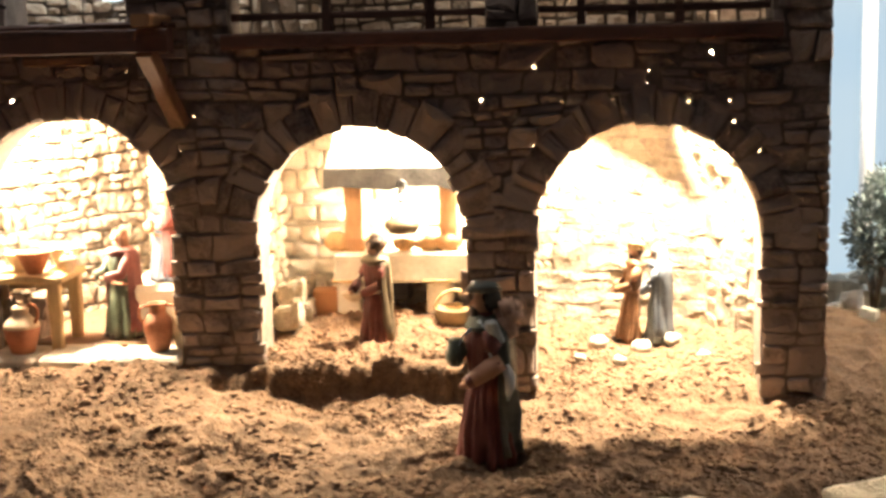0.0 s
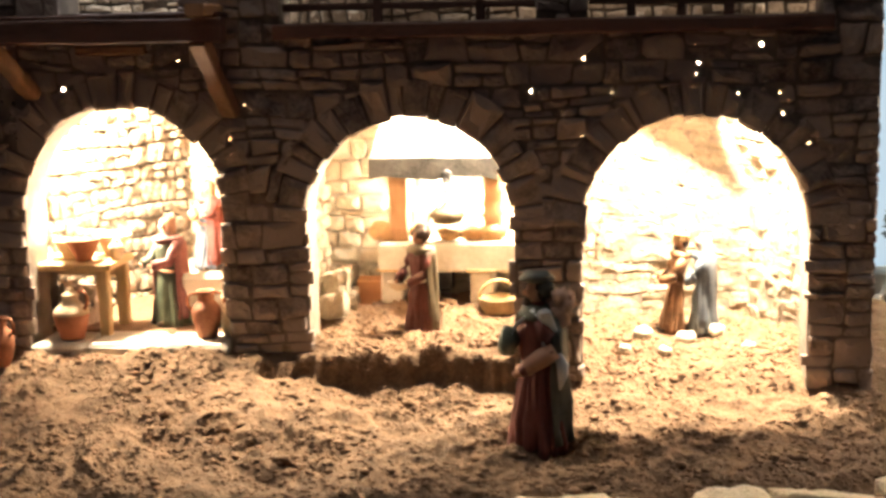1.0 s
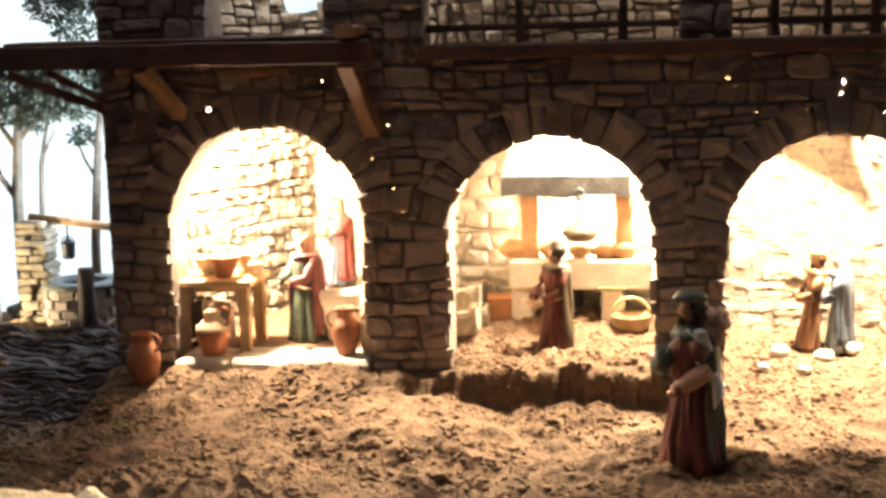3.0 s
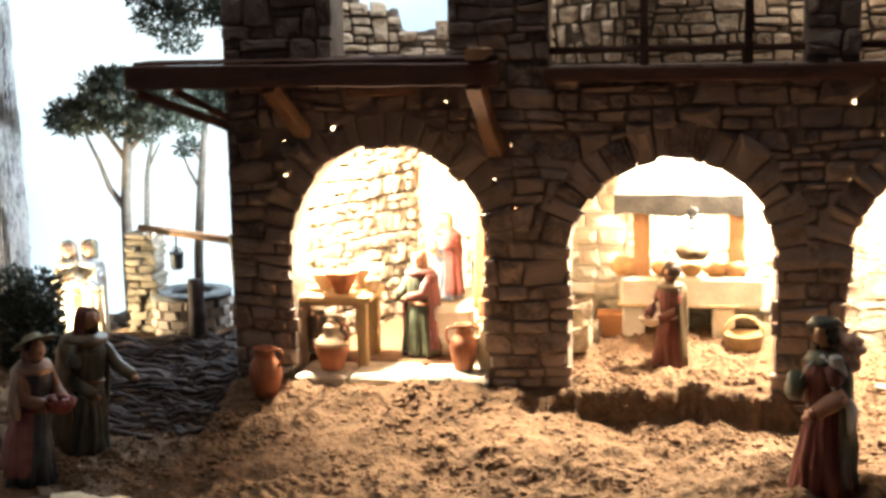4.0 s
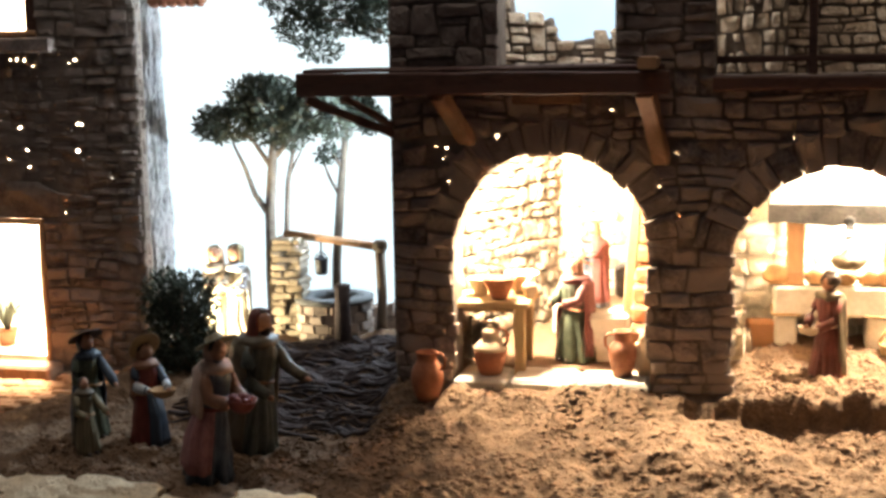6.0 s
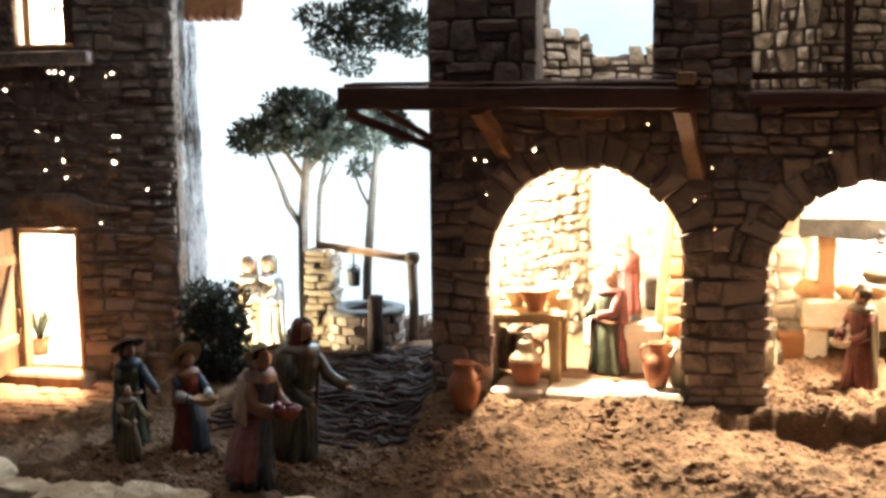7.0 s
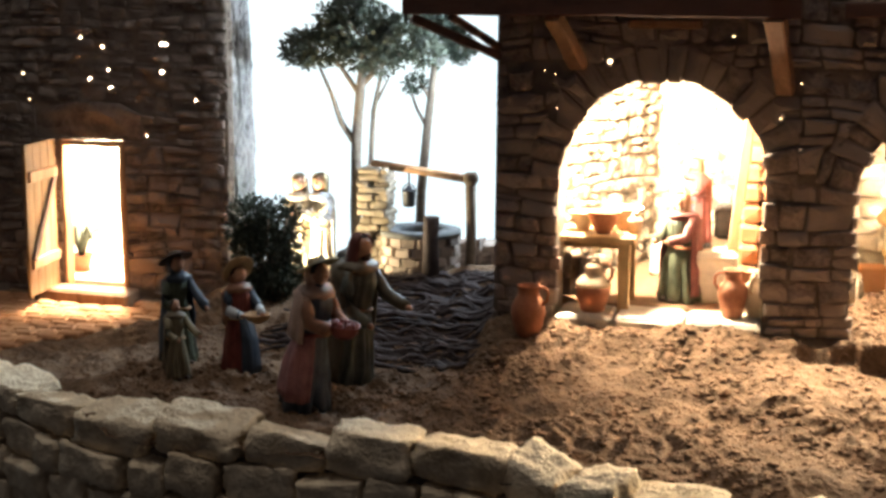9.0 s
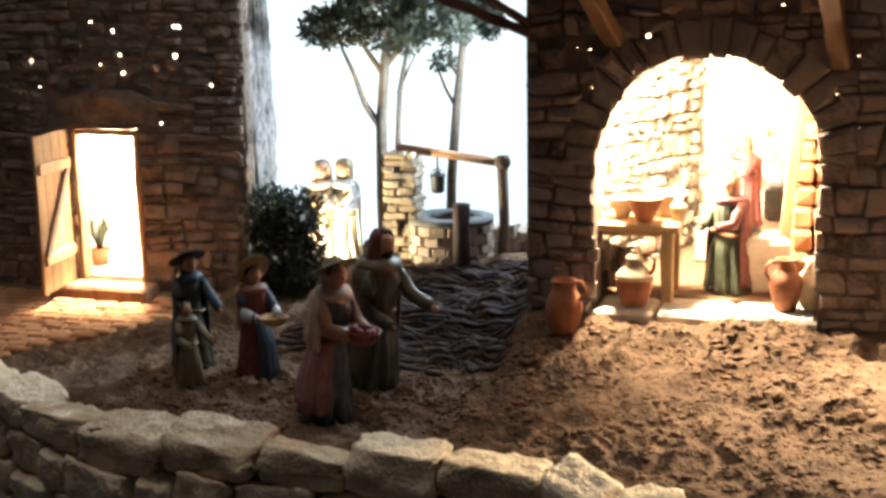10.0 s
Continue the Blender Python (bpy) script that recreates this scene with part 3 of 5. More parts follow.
plain_wall("wall_west", 0.0, 0.3135, -0.02, 0.386, 0.02, oblique, "rough rubble stone side wall of the pottery room", 24, MORTAR, ROOM_STONE, course=(0.012, 0.027), length=(0.012, 0.027), proud=(0.004, 0.013), joint=0.0014)
two_faced("wall_partition_hearth", 0.322, 0.342, 0.0502, 0.3418, 0.386, "stone partition between pottery and hearth", 26, STONE, CAP_STONE)
two_faced("wall_partition_stable", 0.612, 0.640, 0.0502, BACK_Y - 0.0302, 0.386, "stone partition between hearth and stable", 28, ROOM_STONE, ROOM_STONE)


def vaulted_east_wall():
    """The stable's end wall: it runs back aslant and leans in over the room above its springing."""
    m = Matrix.Translation((0.908, 0.0505, 0)) @ pose(0, 0, 0, 0, 0, 22) @ side_frame(0, 0, -1)
    wall = single("wall_east", sheet([(-0.185, -0.02), (0.0, -0.02)] + [(0.0, 0.386 * k / 12) for k in range(1, 13)] + [(-0.185, 0.386 * (12 - k) / 12) for k in range(12)], [], 0.03, m), MORTAR, "pale stone end wall of the stable, leaning in at the top", "wall", kind="structure")
    masonry(wall, -0.185, -0.001, 0.0, 0.380, m, course=(0.012, 0.026), length=(0.022, 0.05), mat=ROOM_STONE, seed=30, proud=(0.0006, 0.0022), joint=0.0001)
    for ob in (wall, *wall.children):
        for v in ob.data.vertices:
            lean = 0.55 * max(0.0, v.co.z - 0.195) ** 1.15 * smooth(0.06, 0.16, v.co.y)
            v.co.x -= lean


vaulted_east_wall()

ceiling = sheet([(0.003, 0.045), (0.942, 0.045), (0.942, 0.43), (0.003, 0.43)], [], 0.012, Matrix(((1, 0, 0, 0), (0, 0, 1, 0), (0, -1, 0, 0.3855), (0, 0, 0, 1))))
single("ceiling", ceiling, STONE, "rough stone slab ceiling over the ground-floor rooms", "ceiling", kind="structure")


def ruin_top(u):
    if u < 0.30:
        step = 0.52 if u < 0.116 else (0.458 if u < 0.166 else 0.434)
        return step + 0.008 * noise.noise(Vector((u * 70, 0, 0)))
    return 0.62


plain_wall("wall_upper_back", 0.0, 0.945, 0.383, 0.62, 0.03, Matrix.Translation((0, 0.12, 0)), "weathered grey stone wall of the open upper floor", 33, MORTAR, CAP_STONE, course=(0.010, 0.024), length=(0.014, 0.046), proud=(0.002, 0.008), joint=0.0016, jagged=ruin_top)

plain_wall("wall_upper_inner", 0.335, 0.428, 0.3865, 0.62, 0.012, Matrix.Translation((0, 0.105, 0)), "pale rough stone pier inside the upper floor", 35, MORTAR, CAP_STONE, course=(0.012, 0.036), length=(0.008, 0.026), proud=(0.002, 0.009), joint=0.0018)


# Unseen plates added by the stable bulb to throw shade on the upper back wall.
shade_plate = sheet([(0.765, 0.3205), (0.816, 0.291), (0.806, 0.318), (0.803, 0.3855), (0.765, 0.3855)], [], 0.0015, Matrix.Translation((0, 0.13, 0)))
light_block = thing("lamp_reflector", (0, 0, 0), "unseen dark plates added to shade the stable's upper back wall", "lamp")
part("back_plate", shade_plate, IRON, light_block)
part("top_plate", Shape().block(pose(0.80, 0.0925, 0.3725), (0.10, 0.074, 0.0015), 0.0004), IRON, light_block)
part("hanger", Shape().tube([(0.80, 0.09, 0.372), (0.80, 0.09, 0.386)], 0.002, n=6), IRON, light_block)

# ---- painted sky behind everything ----
sky = Shape()
ring = [(2.6 * math.cos(radians(a)), 2.6 * math.sin(radians(a)) - 0.9) for a in range(30, 151, 4)]
sky.loft([[(x, y, -0.6) for x, y in ring], [(x, y, 2.2) for x, y in ring]], caps=(False, False), closed=False)
single("backdrop", sky, SKY, "softly lit pale blue painted sky", "backdrop", kind="structure")

# ---- left house ----
HOUSE_Y = 0.21
DOOR = (-0.655, -0.556, -0.005, 0.20)
HOUSE_WINDOW = (-0.642, -0.550, 0.447, 0.56)
HOUSE_GAPS = [(-0.660, 0.393, 0.0034), (-0.496, 0.4150, 0.0030), (-0.506, 0.4110, 0.0015), (-0.584, 0.3250, 0.0024), (-0.576, 0.2945, 0.0024), (-0.573, 0.2710, 0.0024), (-0.6047, 0.2818, 0.0022), (-0.7055, 0.2863, 0.0030),
              (-0.697, 0.2520, 0.0022), (-0.5366, 0.2270, 0.0018), (-0.5230, 0.2078, 0.0020), (-0.4505, 0.2565, 0.0028), (-0.4985, 0.2930, 0.0036), (-0.4992, 0.3285, 0.0036), (-0.4915, 0.3283, 0.0030), (-0.5575, 0.4080, 0.0018),
              (-0.592, 0.4165, 0.0036), (-0.583, 0.4162, 0.0040), (-0.572, 0.4160, 0.0036), (-0.615, 0.3360, 0.0016)]


def left_house():
    m = Matrix.Translation((0, HOUSE_Y, 0))
    outline = [(-1.1, -0.04), (DOOR[0], -0.04), (DOOR[0], DOOR[3]), (DOOR[1], DOOR[3]), (DOOR[1], -0.04), (-0.405, -0.04), (-0.405, 0.75), (-1.1, 0.75)]
    holes = [[(HOUSE_WINDOW[0], HOUSE_WINDOW[2]), (HOUSE_WINDOW[1], HOUSE_WINDOW[2]), (HOUSE_WINDOW[1], HOUSE_WINDOW[3]), (HOUSE_WINDOW[0], HOUSE_WINDOW[3])]]
    holes += [circle(u, v, r * 0.70, seed=50 + i) for i, (u, v, r) in enumerate(HOUSE_GAPS)]
    wall = single("wall_house_front", sheet(outline, holes, 0.016, m, [0] + flares(HOUSE_GAPS, [lambda u, v: v - 0.2, lambda u, v: 0.447 - v], 0.016, 0.2)), MORTAR, "dark coursed stone front of the tall house with chinks of light", "wall", kind="structure")
    lintel = (-0.69, -0.53, 0.20, 0.252)
    masonry(wall, -0.95, -0.405, -0.03, 0.62, m, course=(0.010, 0.022), length=(0.022, 0.058), proud=(0.001, 0.005), boxes=[DOOR, HOUSE_WINDOW, lintel, (-0.675, -0.521, 0.427, 0.447)], gaps=HOUSE_GAPS, seed=41, mat=HOUSE_STONE)
    part("lintel", Shape().add(*stone_data([(-0.69, 0.203), (-0.53, 0.203), (-0.528, 0.235), (-0.56, 0.25), (-0.63, 0.252), (-0.688, 0.232)], 0.004, m)), HOUSE_STONE, wall, "broad stone door lintel")
    part("window_sill", Shape().block(m @ pose(-0.598, -0.004, 0.436), (0.154, 0.03, 0.02), 0.003, 0.0008), STONE, wall, "thick stone window sill")
    flank = Matrix.Translation((-0.405, HOUSE_Y, 0)) @ pose(0, 0, 0, 0, 0, 32) @ side_frame(0, 0, 1)
    side = single("wall_house_side", sheet([(0.0192, -0.04), (0.235, -0.04), (0.235, 0.75), (0.0192, 0.75)], [], 0.02, flank), MORTAR, "rough daylit stone side of the tall house", "wall", kind="structure")
    masonry(side, 0.002, 0.235, -0.03, 0.70, flank, course=(0.010, 0.022), length=(0.02, 0.04), seed=43, mat=HOUSE_STONE)
    back = sheet([(-1.1, -0.04), (-0.56, -0.04), (-0.56, 0.75), (-1.1, 0.75)], [], 0.02, Matrix.Translation((0, HOUSE_Y + 0.20, 0)))
    single("wall_house_back", back, PLASTER, "cream plastered inside wall of the tall house", "wall", kind="structure")
    floor_in = Shape().block(pose(-0.80, HOUSE_Y + 0.11, -0.008), (0.60, 0.175, 0.02), 0.002)
    single("house_floor", floor_in, PLASTER, "pale plastered floor inside the house", "floor", kind="structure")


def stone_data(poly, proud, m):
    s = stone_shape(poly, proud, 0.004, m, random.Random(5))
    return s.v, s.f, 0, False


left_house()

# ---- painted figures ----


def figure(name, label, place, turn, h, mats, girth=1.0, headgear="veil", arms=((0.10, -0.12, 0.52), (-0.10, -0.12, 0.52)), holds=None, cloak=True, lean=0.0, seed=0, skirt=0.128, beard=False, sleeve=None, forearm=None, shawl=False, sash=False, squash=0.78, arc=(-20, 200), apron=None, apron_low=0.14, apron_arc=(-270, 0), hair=5, elbow=None, brim=0.125, tilt=-18):
    """A small painted statuette that looks along -y. mats: robe, cloak, headgear, held thing."""
    robe, over, head, held = 0, 1, 2, 3
    skin = 4
    s = Shape()
    g, H = girth, h
    top = 0.80

    def folds(a, z):
        k = 1 - z / (top * H)
        crease = 1 - abs(math.sin(5.5 * a + 0.7 * seed + 1.2 * math.sin(2.3 * a + seed) - 2.2 * z / H))
        return 1 + 0.10 * k * math.sin(7 * a + seed + 1.5 * math.sin(5 * z / H)) + 0.07 * k * math.sin(13 * a + 2.1 * seed + 6 * z / H) + 0.03 * math.sin(3 * a + seed + 9 * z / H) - 0.20 * (0.25 + k) * crease ** 3

    prof = [(skirt * 1.14, 0.0), (skirt * 1.10, 0.06), (skirt * 1.05, 0.13), (skirt * 1.0, 0.2), (skirt * 0.93, 0.275), (skirt * 0.86, 0.35), (skirt * 0.75, 0.42), (skirt * 0.66, 0.49), (skirt * 0.70, 0.58), (skirt * 0.78, 0.68), (skirt * 0.68, 0.755), (0.045, 0.80), (0.036, 0.835)]
    s.lathe([(r * g * H, z * H) for r, z in prof], n=84, mat=robe, wobble=folds, squash=squash)
    if apron is not None:
        rings = []
        for z, k in ((apron_low, 1.24), (apron_low + 0.05, 1.26), (0.30, 1.16), (0.40, 0.98), (0.47, 0.82), (0.51, 0.74)):
            ring = []
            for i in range(48):
                a = radians(apron_arc[0]) + radians(apron_arc[1] - apron_arc[0]) * i / 47
                crease = 1 - abs(math.sin(5 * a + seed + 1.3 * math.sin(2 * a + seed) + 2.4 * z))
                rr = skirt * g * H * k * (1.03 + 0.05 * (1 - z) * math.sin(9 * a + seed + 2 * z) - 0.17 * (1 - z) * crease ** 3)
                ring.append((rr * math.cos(a), rr * math.sin(a) * squash, (z + (0.022 * math.sin(2.3 * a + seed) if z < apron_low + 0.01 else 0)) * H))
            rings.append(ring)
        inner = [[(x * 0.94, y * 0.94, z) for x, y, z in r] for r in rings]
        s.loft([o + i[::-1] for o, i in zip(rings, inner)], apron)
    if sash:
        s.block(pose(0.128 * H, 0.035 * H, 0.745 * H, 14, 16, 0), (0.04 * H, 0.070 * H, 0.145 * H), 0.012 * H, 0.003 * H, 7, 5)
        s.tube([(0.135 * H, 0.085 * H, 0.57 * H), (0.155 * H, 0.105 * H, 0.51 * H), (0.155 * H, 0.105 * H, 0.46 * H), (0.145 * H, 0.10 * H, 0.38 * H)], [0.022 * H, 0.036 * H, 0.032 * H, 0.008 * H], 7, 10)
        for k in range(14):
            s.ball(((0.03 + 0.05 * math.cos(k * 2.4)) * H, (0.120 + 0.035 * math.sin(k * 1.9)) * H, (0.74 + 0.010 * k) * H), (0.040 * H, 0.036 * H, 0.040 * H), 11, 10, 0.7, k)
        s.tube([(0.05 * H, -0.02 * H, 0.80 * H), (0.06 * H, -0.14 * H, 0.72 * H), (0.05 * H, -0.17 * H, 0.60 * H)], 0.010 * H, 7, 6)
        s.tube([(0.075 * H, -0.045 * H, 0.80 * H), (0.115 * H, 0.0, 0.75 * H), (0.125 * H, 0.015 * H, 0.63 * H), (0.120 * H, 0.03 * H, 0.56 * H)], [0.022 * H, 0.026 * H, 0.026 * H, 0.016 * H], 7, 8, 0.5)
    if cloak:
        rings = []
        for z in ((0.46, 0.52, 0.58, 0.66, 0.74, 0.79) if shawl else (0.06, 0.15, 0.28, 0.42, 0.55, 0.66, 0.74, 0.79)):
            ring = []
            rad = skirt * g * H * (1.16 - 0.25 * z) * (0.72 if z > 0.76 else 1)
            for i in range(44):
                a = radians(arc[0]) + radians(arc[1] - arc[0]) * i / 43
                crease = 1 - abs(math.sin(5 * a + 1.7 * seed + math.sin(3 * a) + 2.5 * z))
                rr = rad * (1.02 + 0.04 * (1 - z) * math.sin(11 * a + seed * 1.7) + 0.04 * math.sin(5 * a + 8 * z) - 0.15 * (1.1 - z) * crease ** 3)
                ring.append((rr * math.cos(a), rr * math.sin(a) * (squash + 0.08) + 0.004 * H, z * H))
            rings.append(ring)
        inner = [[(x * 0.93, y * 0.93, z) for x, y, z in r] for r in rings]
        s.loft([o + i[::-1] for o, i in zip(rings, inner)], over)
    s.ball((0, -0.008 * H, 0.885 * H), (0.060 * H, 0.064 * H, 0.074 * H), skin, 14)
    s.ball((0, -0.071 * H, 0.88 * H), (0.010 * H, 0.014 * H, 0.016 * H), skin, 8)
    s.ball((0, 0.012 * H, 0.895 * H), (0.066 * H, 0.064 * H, 0.072 * H), hair, 12)
    if beard:
        s.ball((0, -0.045 * H, 0.835 * H), (0.034 * H, 0.028 * H, 0.05 * H), hair, 10)
    if headgear == "turban":
        s.ball((0, 0.006 * H, 0.955 * H), (0.075 * H, 0.078 * H, 0.045 * H), head, 14)
        for k in range(3):
            pts = [(0.066 * H * math.cos(t), 0.068 * H * math.sin(t) + 0.004 * H, (0.925 + 0.014 * k + 0.012 * math.sin(t + k)) * H) for t in [2 * math.pi * i / 16 for i in range(17)]]
            s.tube(pts, 0.017 * H, head, 6)
    elif headgear == "brim":
        s.ball((0, 0.024 * H, 0.86 * H), (0.072 * H, 0.062 * H, 0.095 * H), over, 12, 0.25, seed)
        hat = Shape().lathe([(r * H, z * H) for r, z in ((0.002, 0.046), (0.040, 0.044), (0.060, 0.030), (0.066, 0.010), (0.072, 0.004), (brim * 0.93, -0.006), (brim, -0.014), (brim, -0.020), (brim * 0.9, -0.014), (0.060, -0.006))], n=26)
        hat.moved(Matrix.Translation((0, 0.016 * H, 0.945 * H)) @ pose(0, 0, 0, tilt, 0, 0))
        s.add(hat.v, hat.f, head)
    elif headgear == "cap":
        s.ball((0, -0.005 * H, 0.958 * H), (0.082 * H, 0.098 * H, 0.040 * H), head, 14, 0.25, seed)
        s.ball((0, -0.06 * H, 0.945 * H), (0.060 * H, 0.055 * H, 0.018 * H), head, 12)
        s.ball((0, 0.03 * H, 0.90 * H), (0.070 * H, 0.062 * H, 0.065 * H), 1, 12, 0.2, seed)
    elif headgear == "bun":
        s.ball((0, 0.03 * H, 0.965 * H), (0.066 * H, 0.062 * H, 0.050 * H), hair, 12, 0.3, seed)
        s.ball((0, 0.015 * H, 0.91 * H), (0.094 * H, 0.080 * H, 0.080 * H), hair, 14, 0.3, seed)
    elif headgear in ("veil", "scarf"):
        rings = []
        low = ((0.78, 0.062), (0.81, 0.078)) if headgear == "scarf" else ((0.66, 0.10), (0.74, 0.095), (0.82, 0.085))
        for z, r in low + ((0.89, 0.080), (0.94, 0.073), (0.968, 0.052), (0.98, 0.014)):
            rings.append([(r * H * math.cos(a), (r * math.sin(a) * 0.95 + 0.010) * H, z * H) for a in [radians(-38) + radians(256) * i / 17 for i in range(18)]])
        inner = [[(x * 0.88, y * 0.88, z - 0.004 * H) for x, y, z in r] for r in rings]
        s.loft([o + i[::-1] for o, i in zip(rings, inner)], head)
    for k, (ax, ay, az) in zip((1, -1), arms):
        sh = Vector((k * skirt * 0.72 * g * H, 0, 0.735 * H))
        ha = Vector((ax * H, ay * H, az * H))
        el = (sh + ha) / 2 + Vector((k * 0.05 * H, 0.03 * H, -0.06 * H))
        if elbow is not None and k > 0:
            el = Vector(elbow) * H
        s.tube([sh + Vector((0, 0, 0.01 * H)), sh.lerp(el, 0.5), el, el.lerp(ha, 0.6), ha.lerp(el, 0.12)], [0.036 * H, 0.046 * H, 0.045 * H, 0.044 * H, 0.040 * H], sleeve if sleeve is not None else (over if cloak and k > 0 else robe), 10)
        if forearm is not None:
            s.tube([el.lerp(ha, -0.05), el.lerp(ha, 0.3), el.lerp(ha, 0.7), ha.lerp(el, 0.06)], [0.044 * H, 0.049 * H, 0.045 * H, 0.036 * H], forearm, 10)
        s.ball(ha, (0.024 * H, 0.026 * H, 0.022 * H), skin, 8)
    s.ball((0, 0.0, 0.765 * H), (skirt * 0.88 * g * H, skirt * 0.74 * g * H, 0.055 * H), over if cloak else robe, 14, 0.25, seed)
    s.tube([(skirt * 0.77 * g * H * math.cos(t), skirt * 0.62 * g * H * math.sin(t), (0.50 + 0.012 * math.sin(2 * t)) * H) for t in [2 * math.pi * i / 16 for i in range(17)]], 0.013 * H, held, 6)
    for k in (-1, 1):
        s.ball((k * 0.055 * H, -skirt * 0.72 * g * H, 0.018 * H), (0.030 * H, 0.06 * H, 0.022 * H), hair, 8)
    if holds == "basket":
        c = Vector(((arms[0][0] + arms[1][0]) / 2 * H, (arms[0][1] - 0.03) * H, arms[0][2] * H))
        s.lathe([(0.055 * H, -0.045 * H), (0.085 * H, -0.01 * H), (0.098 * H, 0.035 * H), (0.102 * H, 0.042 * H), (0.09 * H, 0.04 * H), (0.075 * H, 0.0)], c, 18, held)
        for i in range(9):
            s.ball(c + Vector((0.055 * H * math.cos(i * 2.4), 0.055 * H * math.sin(i * 2.4), 0.035 * H)), 0.026 * H, held, 8)
    elif holds == "bowl":
        c = Vector(((arms[0][0] + arms[1][0]) / 2 * H, (arms[0][1] - 0.02) * H, arms[0][2] * H))
        s.lathe([(0.03 * H, -0.05 * H), (0.075 * H, -0.03 * H), (0.105 * H, 0.02 * H), (0.11 * H, 0.03 * H), (0.10 * H, 0.028 * H), (0.06 * H, 0.0)], c, 18, held)
    elif holds == "pouch":
        s.ball((0.02 * H, -0.165 * H, 0.62 * H), (0.06 * H, 0.055 * H, 0.085 * H), held, 14, 0.3, seed)
    elif holds == "jug":
        c = Vector(((arms[0][0] + arms[1][0]) / 2 * H, (arms[0][1] - 0.02) * H, (arms[0][2] - 0.05) * H))
        s.lathe([(0.03 * H, 0), (0.06 * H, 0.04 * H), (0.055 * H, 0.09 * H), (0.025 * H, 0.12 * H), (0.035 * H, 0.14 * H)], c, 14, held)
    worn = []
    for x, y, z in s.v:
        p = Vector((x, y, z)) * (7 / H) + Vector((seed * 3.1, 0, seed))
        d = noise.noise_vector(p) * 0.016 * H + noise.noise_vector(p * 2.6) * 0.006 * H
        worn.append((x + d.x, y + d.y, max(z + d.z * 0.6, -0.004 * H)))
    s.v = worn
    base = Matrix.Translation(place) @ pose(0, 0, 0, lean, 0, turn)
    return single(name, s, mats + [SKIN, HAIR, STRAW, MIST, RUST, BLUE, PINK, FLEECE], label, "figurine", place=base)


def stand(x, y, lift=0.0):
    return (x, y, level(x, y) + lift)


figure("shepherd_figurine", "painted statuette of a turbaned shepherd with a sack", stand(0.618, -0.17, -0.002), -80, 0.166, [MAROON, DARK_OLIVE, CAP, OLIVE], girth=1.12, squash=1.0, arc=(18, 170), headgear="cap", arms=((0.135, -0.14, 0.465), (-0.08, -0.17, 0.60)), holds="pouch", seed=1, beard=True, sleeve=0, forearm=4, sash=True, elbow=(0.155, 0.055, 0.585))
figure("maid_figurine", "painted statuette of a dark-haired maid carrying a bowl", stand(0.478, 0.09), -42, 0.122, [MAROON, DRAB, HAIR, CREAM], headgear="bun", arms=((0.02, -0.20, 0.47), (-0.10, -0.20, 0.49)), holds="bowl", seed=2, girth=1.08, arc=(-22, 150), sleeve=0, skirt=0.145)
figure("stable_figurine", "painted statuette of a turbaned man in a brown robe", stand(0.752, 0.11), -75, 0.112, [BROWN, BROWN, TAN, BROWN], headgear="turban", arms=((0.04, -0.2, 0.5), (-0.08, -0.2, 0.52)), seed=3, lean=-6, beard=True, cloak=False)
figure("potter_figurine", "painted statuette of a potter in red and green robes", (0.194, 0.085, 0.058), -40, 0.124, [GREEN, MAROON, RUST, CLAY], headgear="veil", arms=((0.05, -0.24, 0.55), (-0.1, -0.24, 0.55)), seed=4, girth=1.45)
figure("woman_with_basket_figurine", "painted statuette of a woman in rose with a basket", stand(-0.133, -0.231), 68, 0.150, [SLATE_BLUE, FLEECE, PALE_OLIVE, RED], headgear="brim", skirt=0.145, arms=((0.06, -0.22, 0.58), (-0.06, -0.22, 0.58)), holds="basket", seed=5, shawl=True, apron=10, apron_low=0.09, apron_arc=(-300, -128), sleeve=8, lean=8, squash=0.92, brim=0.145, tilt=-34)
figure("long_haired_man_figurine", "painted statuette of a hooded long-haired man in green", stand(-0.124, -0.145), 74, 0.162, [DARK_OLIVE, DRAB, MAROON, BROWN], headgear="veil", arms=((0.06, -0.36, 0.58), (-0.1, -0.2, 0.45)), seed=6, beard=True, lean=9, squash=0.98, skirt=0.145, girth=1.12)
figure("girl_figurine", "painted statuette of a straw-hatted girl in red and blue", stand(-0.240, -0.142), 52, 0.117, [RED, RUST, STRAW, TAN], headgear="brim", arms=((0.06, -0.32, 0.57), (-0.06, -0.19, 0.56)), holds="bowl", seed=7, shawl=True, sleeve=9, forearm=7, apron=9, apron_low=0.03, apron_arc=(-112, -10), squash=0.95, brim=0.15, tilt=-62, girth=1.12)
figure("herdsman_figurine", "painted statuette of a herdsman in blue with a dark hat", stand(-0.318, -0.125), 60, 0.122, [GREEN, BLUE, HAIR, TAN], headgear="brim", arms=((0.06, -0.36, 0.54), (-0.1, -0.15, 0.5)), seed=8, brim=0.155, tilt=-30, girth=1.12)
figure("boy_figurine", "small painted statuette of a boy in drab clothes", stand(-0.293, -0.180), 62, 0.086, [PALE_OLIVE, DRAB, HAIR, TAN], headgear="none", arms=((0.08, -0.36, 0.55), (-0.1, -0.2, 0.5)), seed=9, sleeve=0, girth=1.15, arc=(20, 180))

# ---- dry wall along the table's rim ----


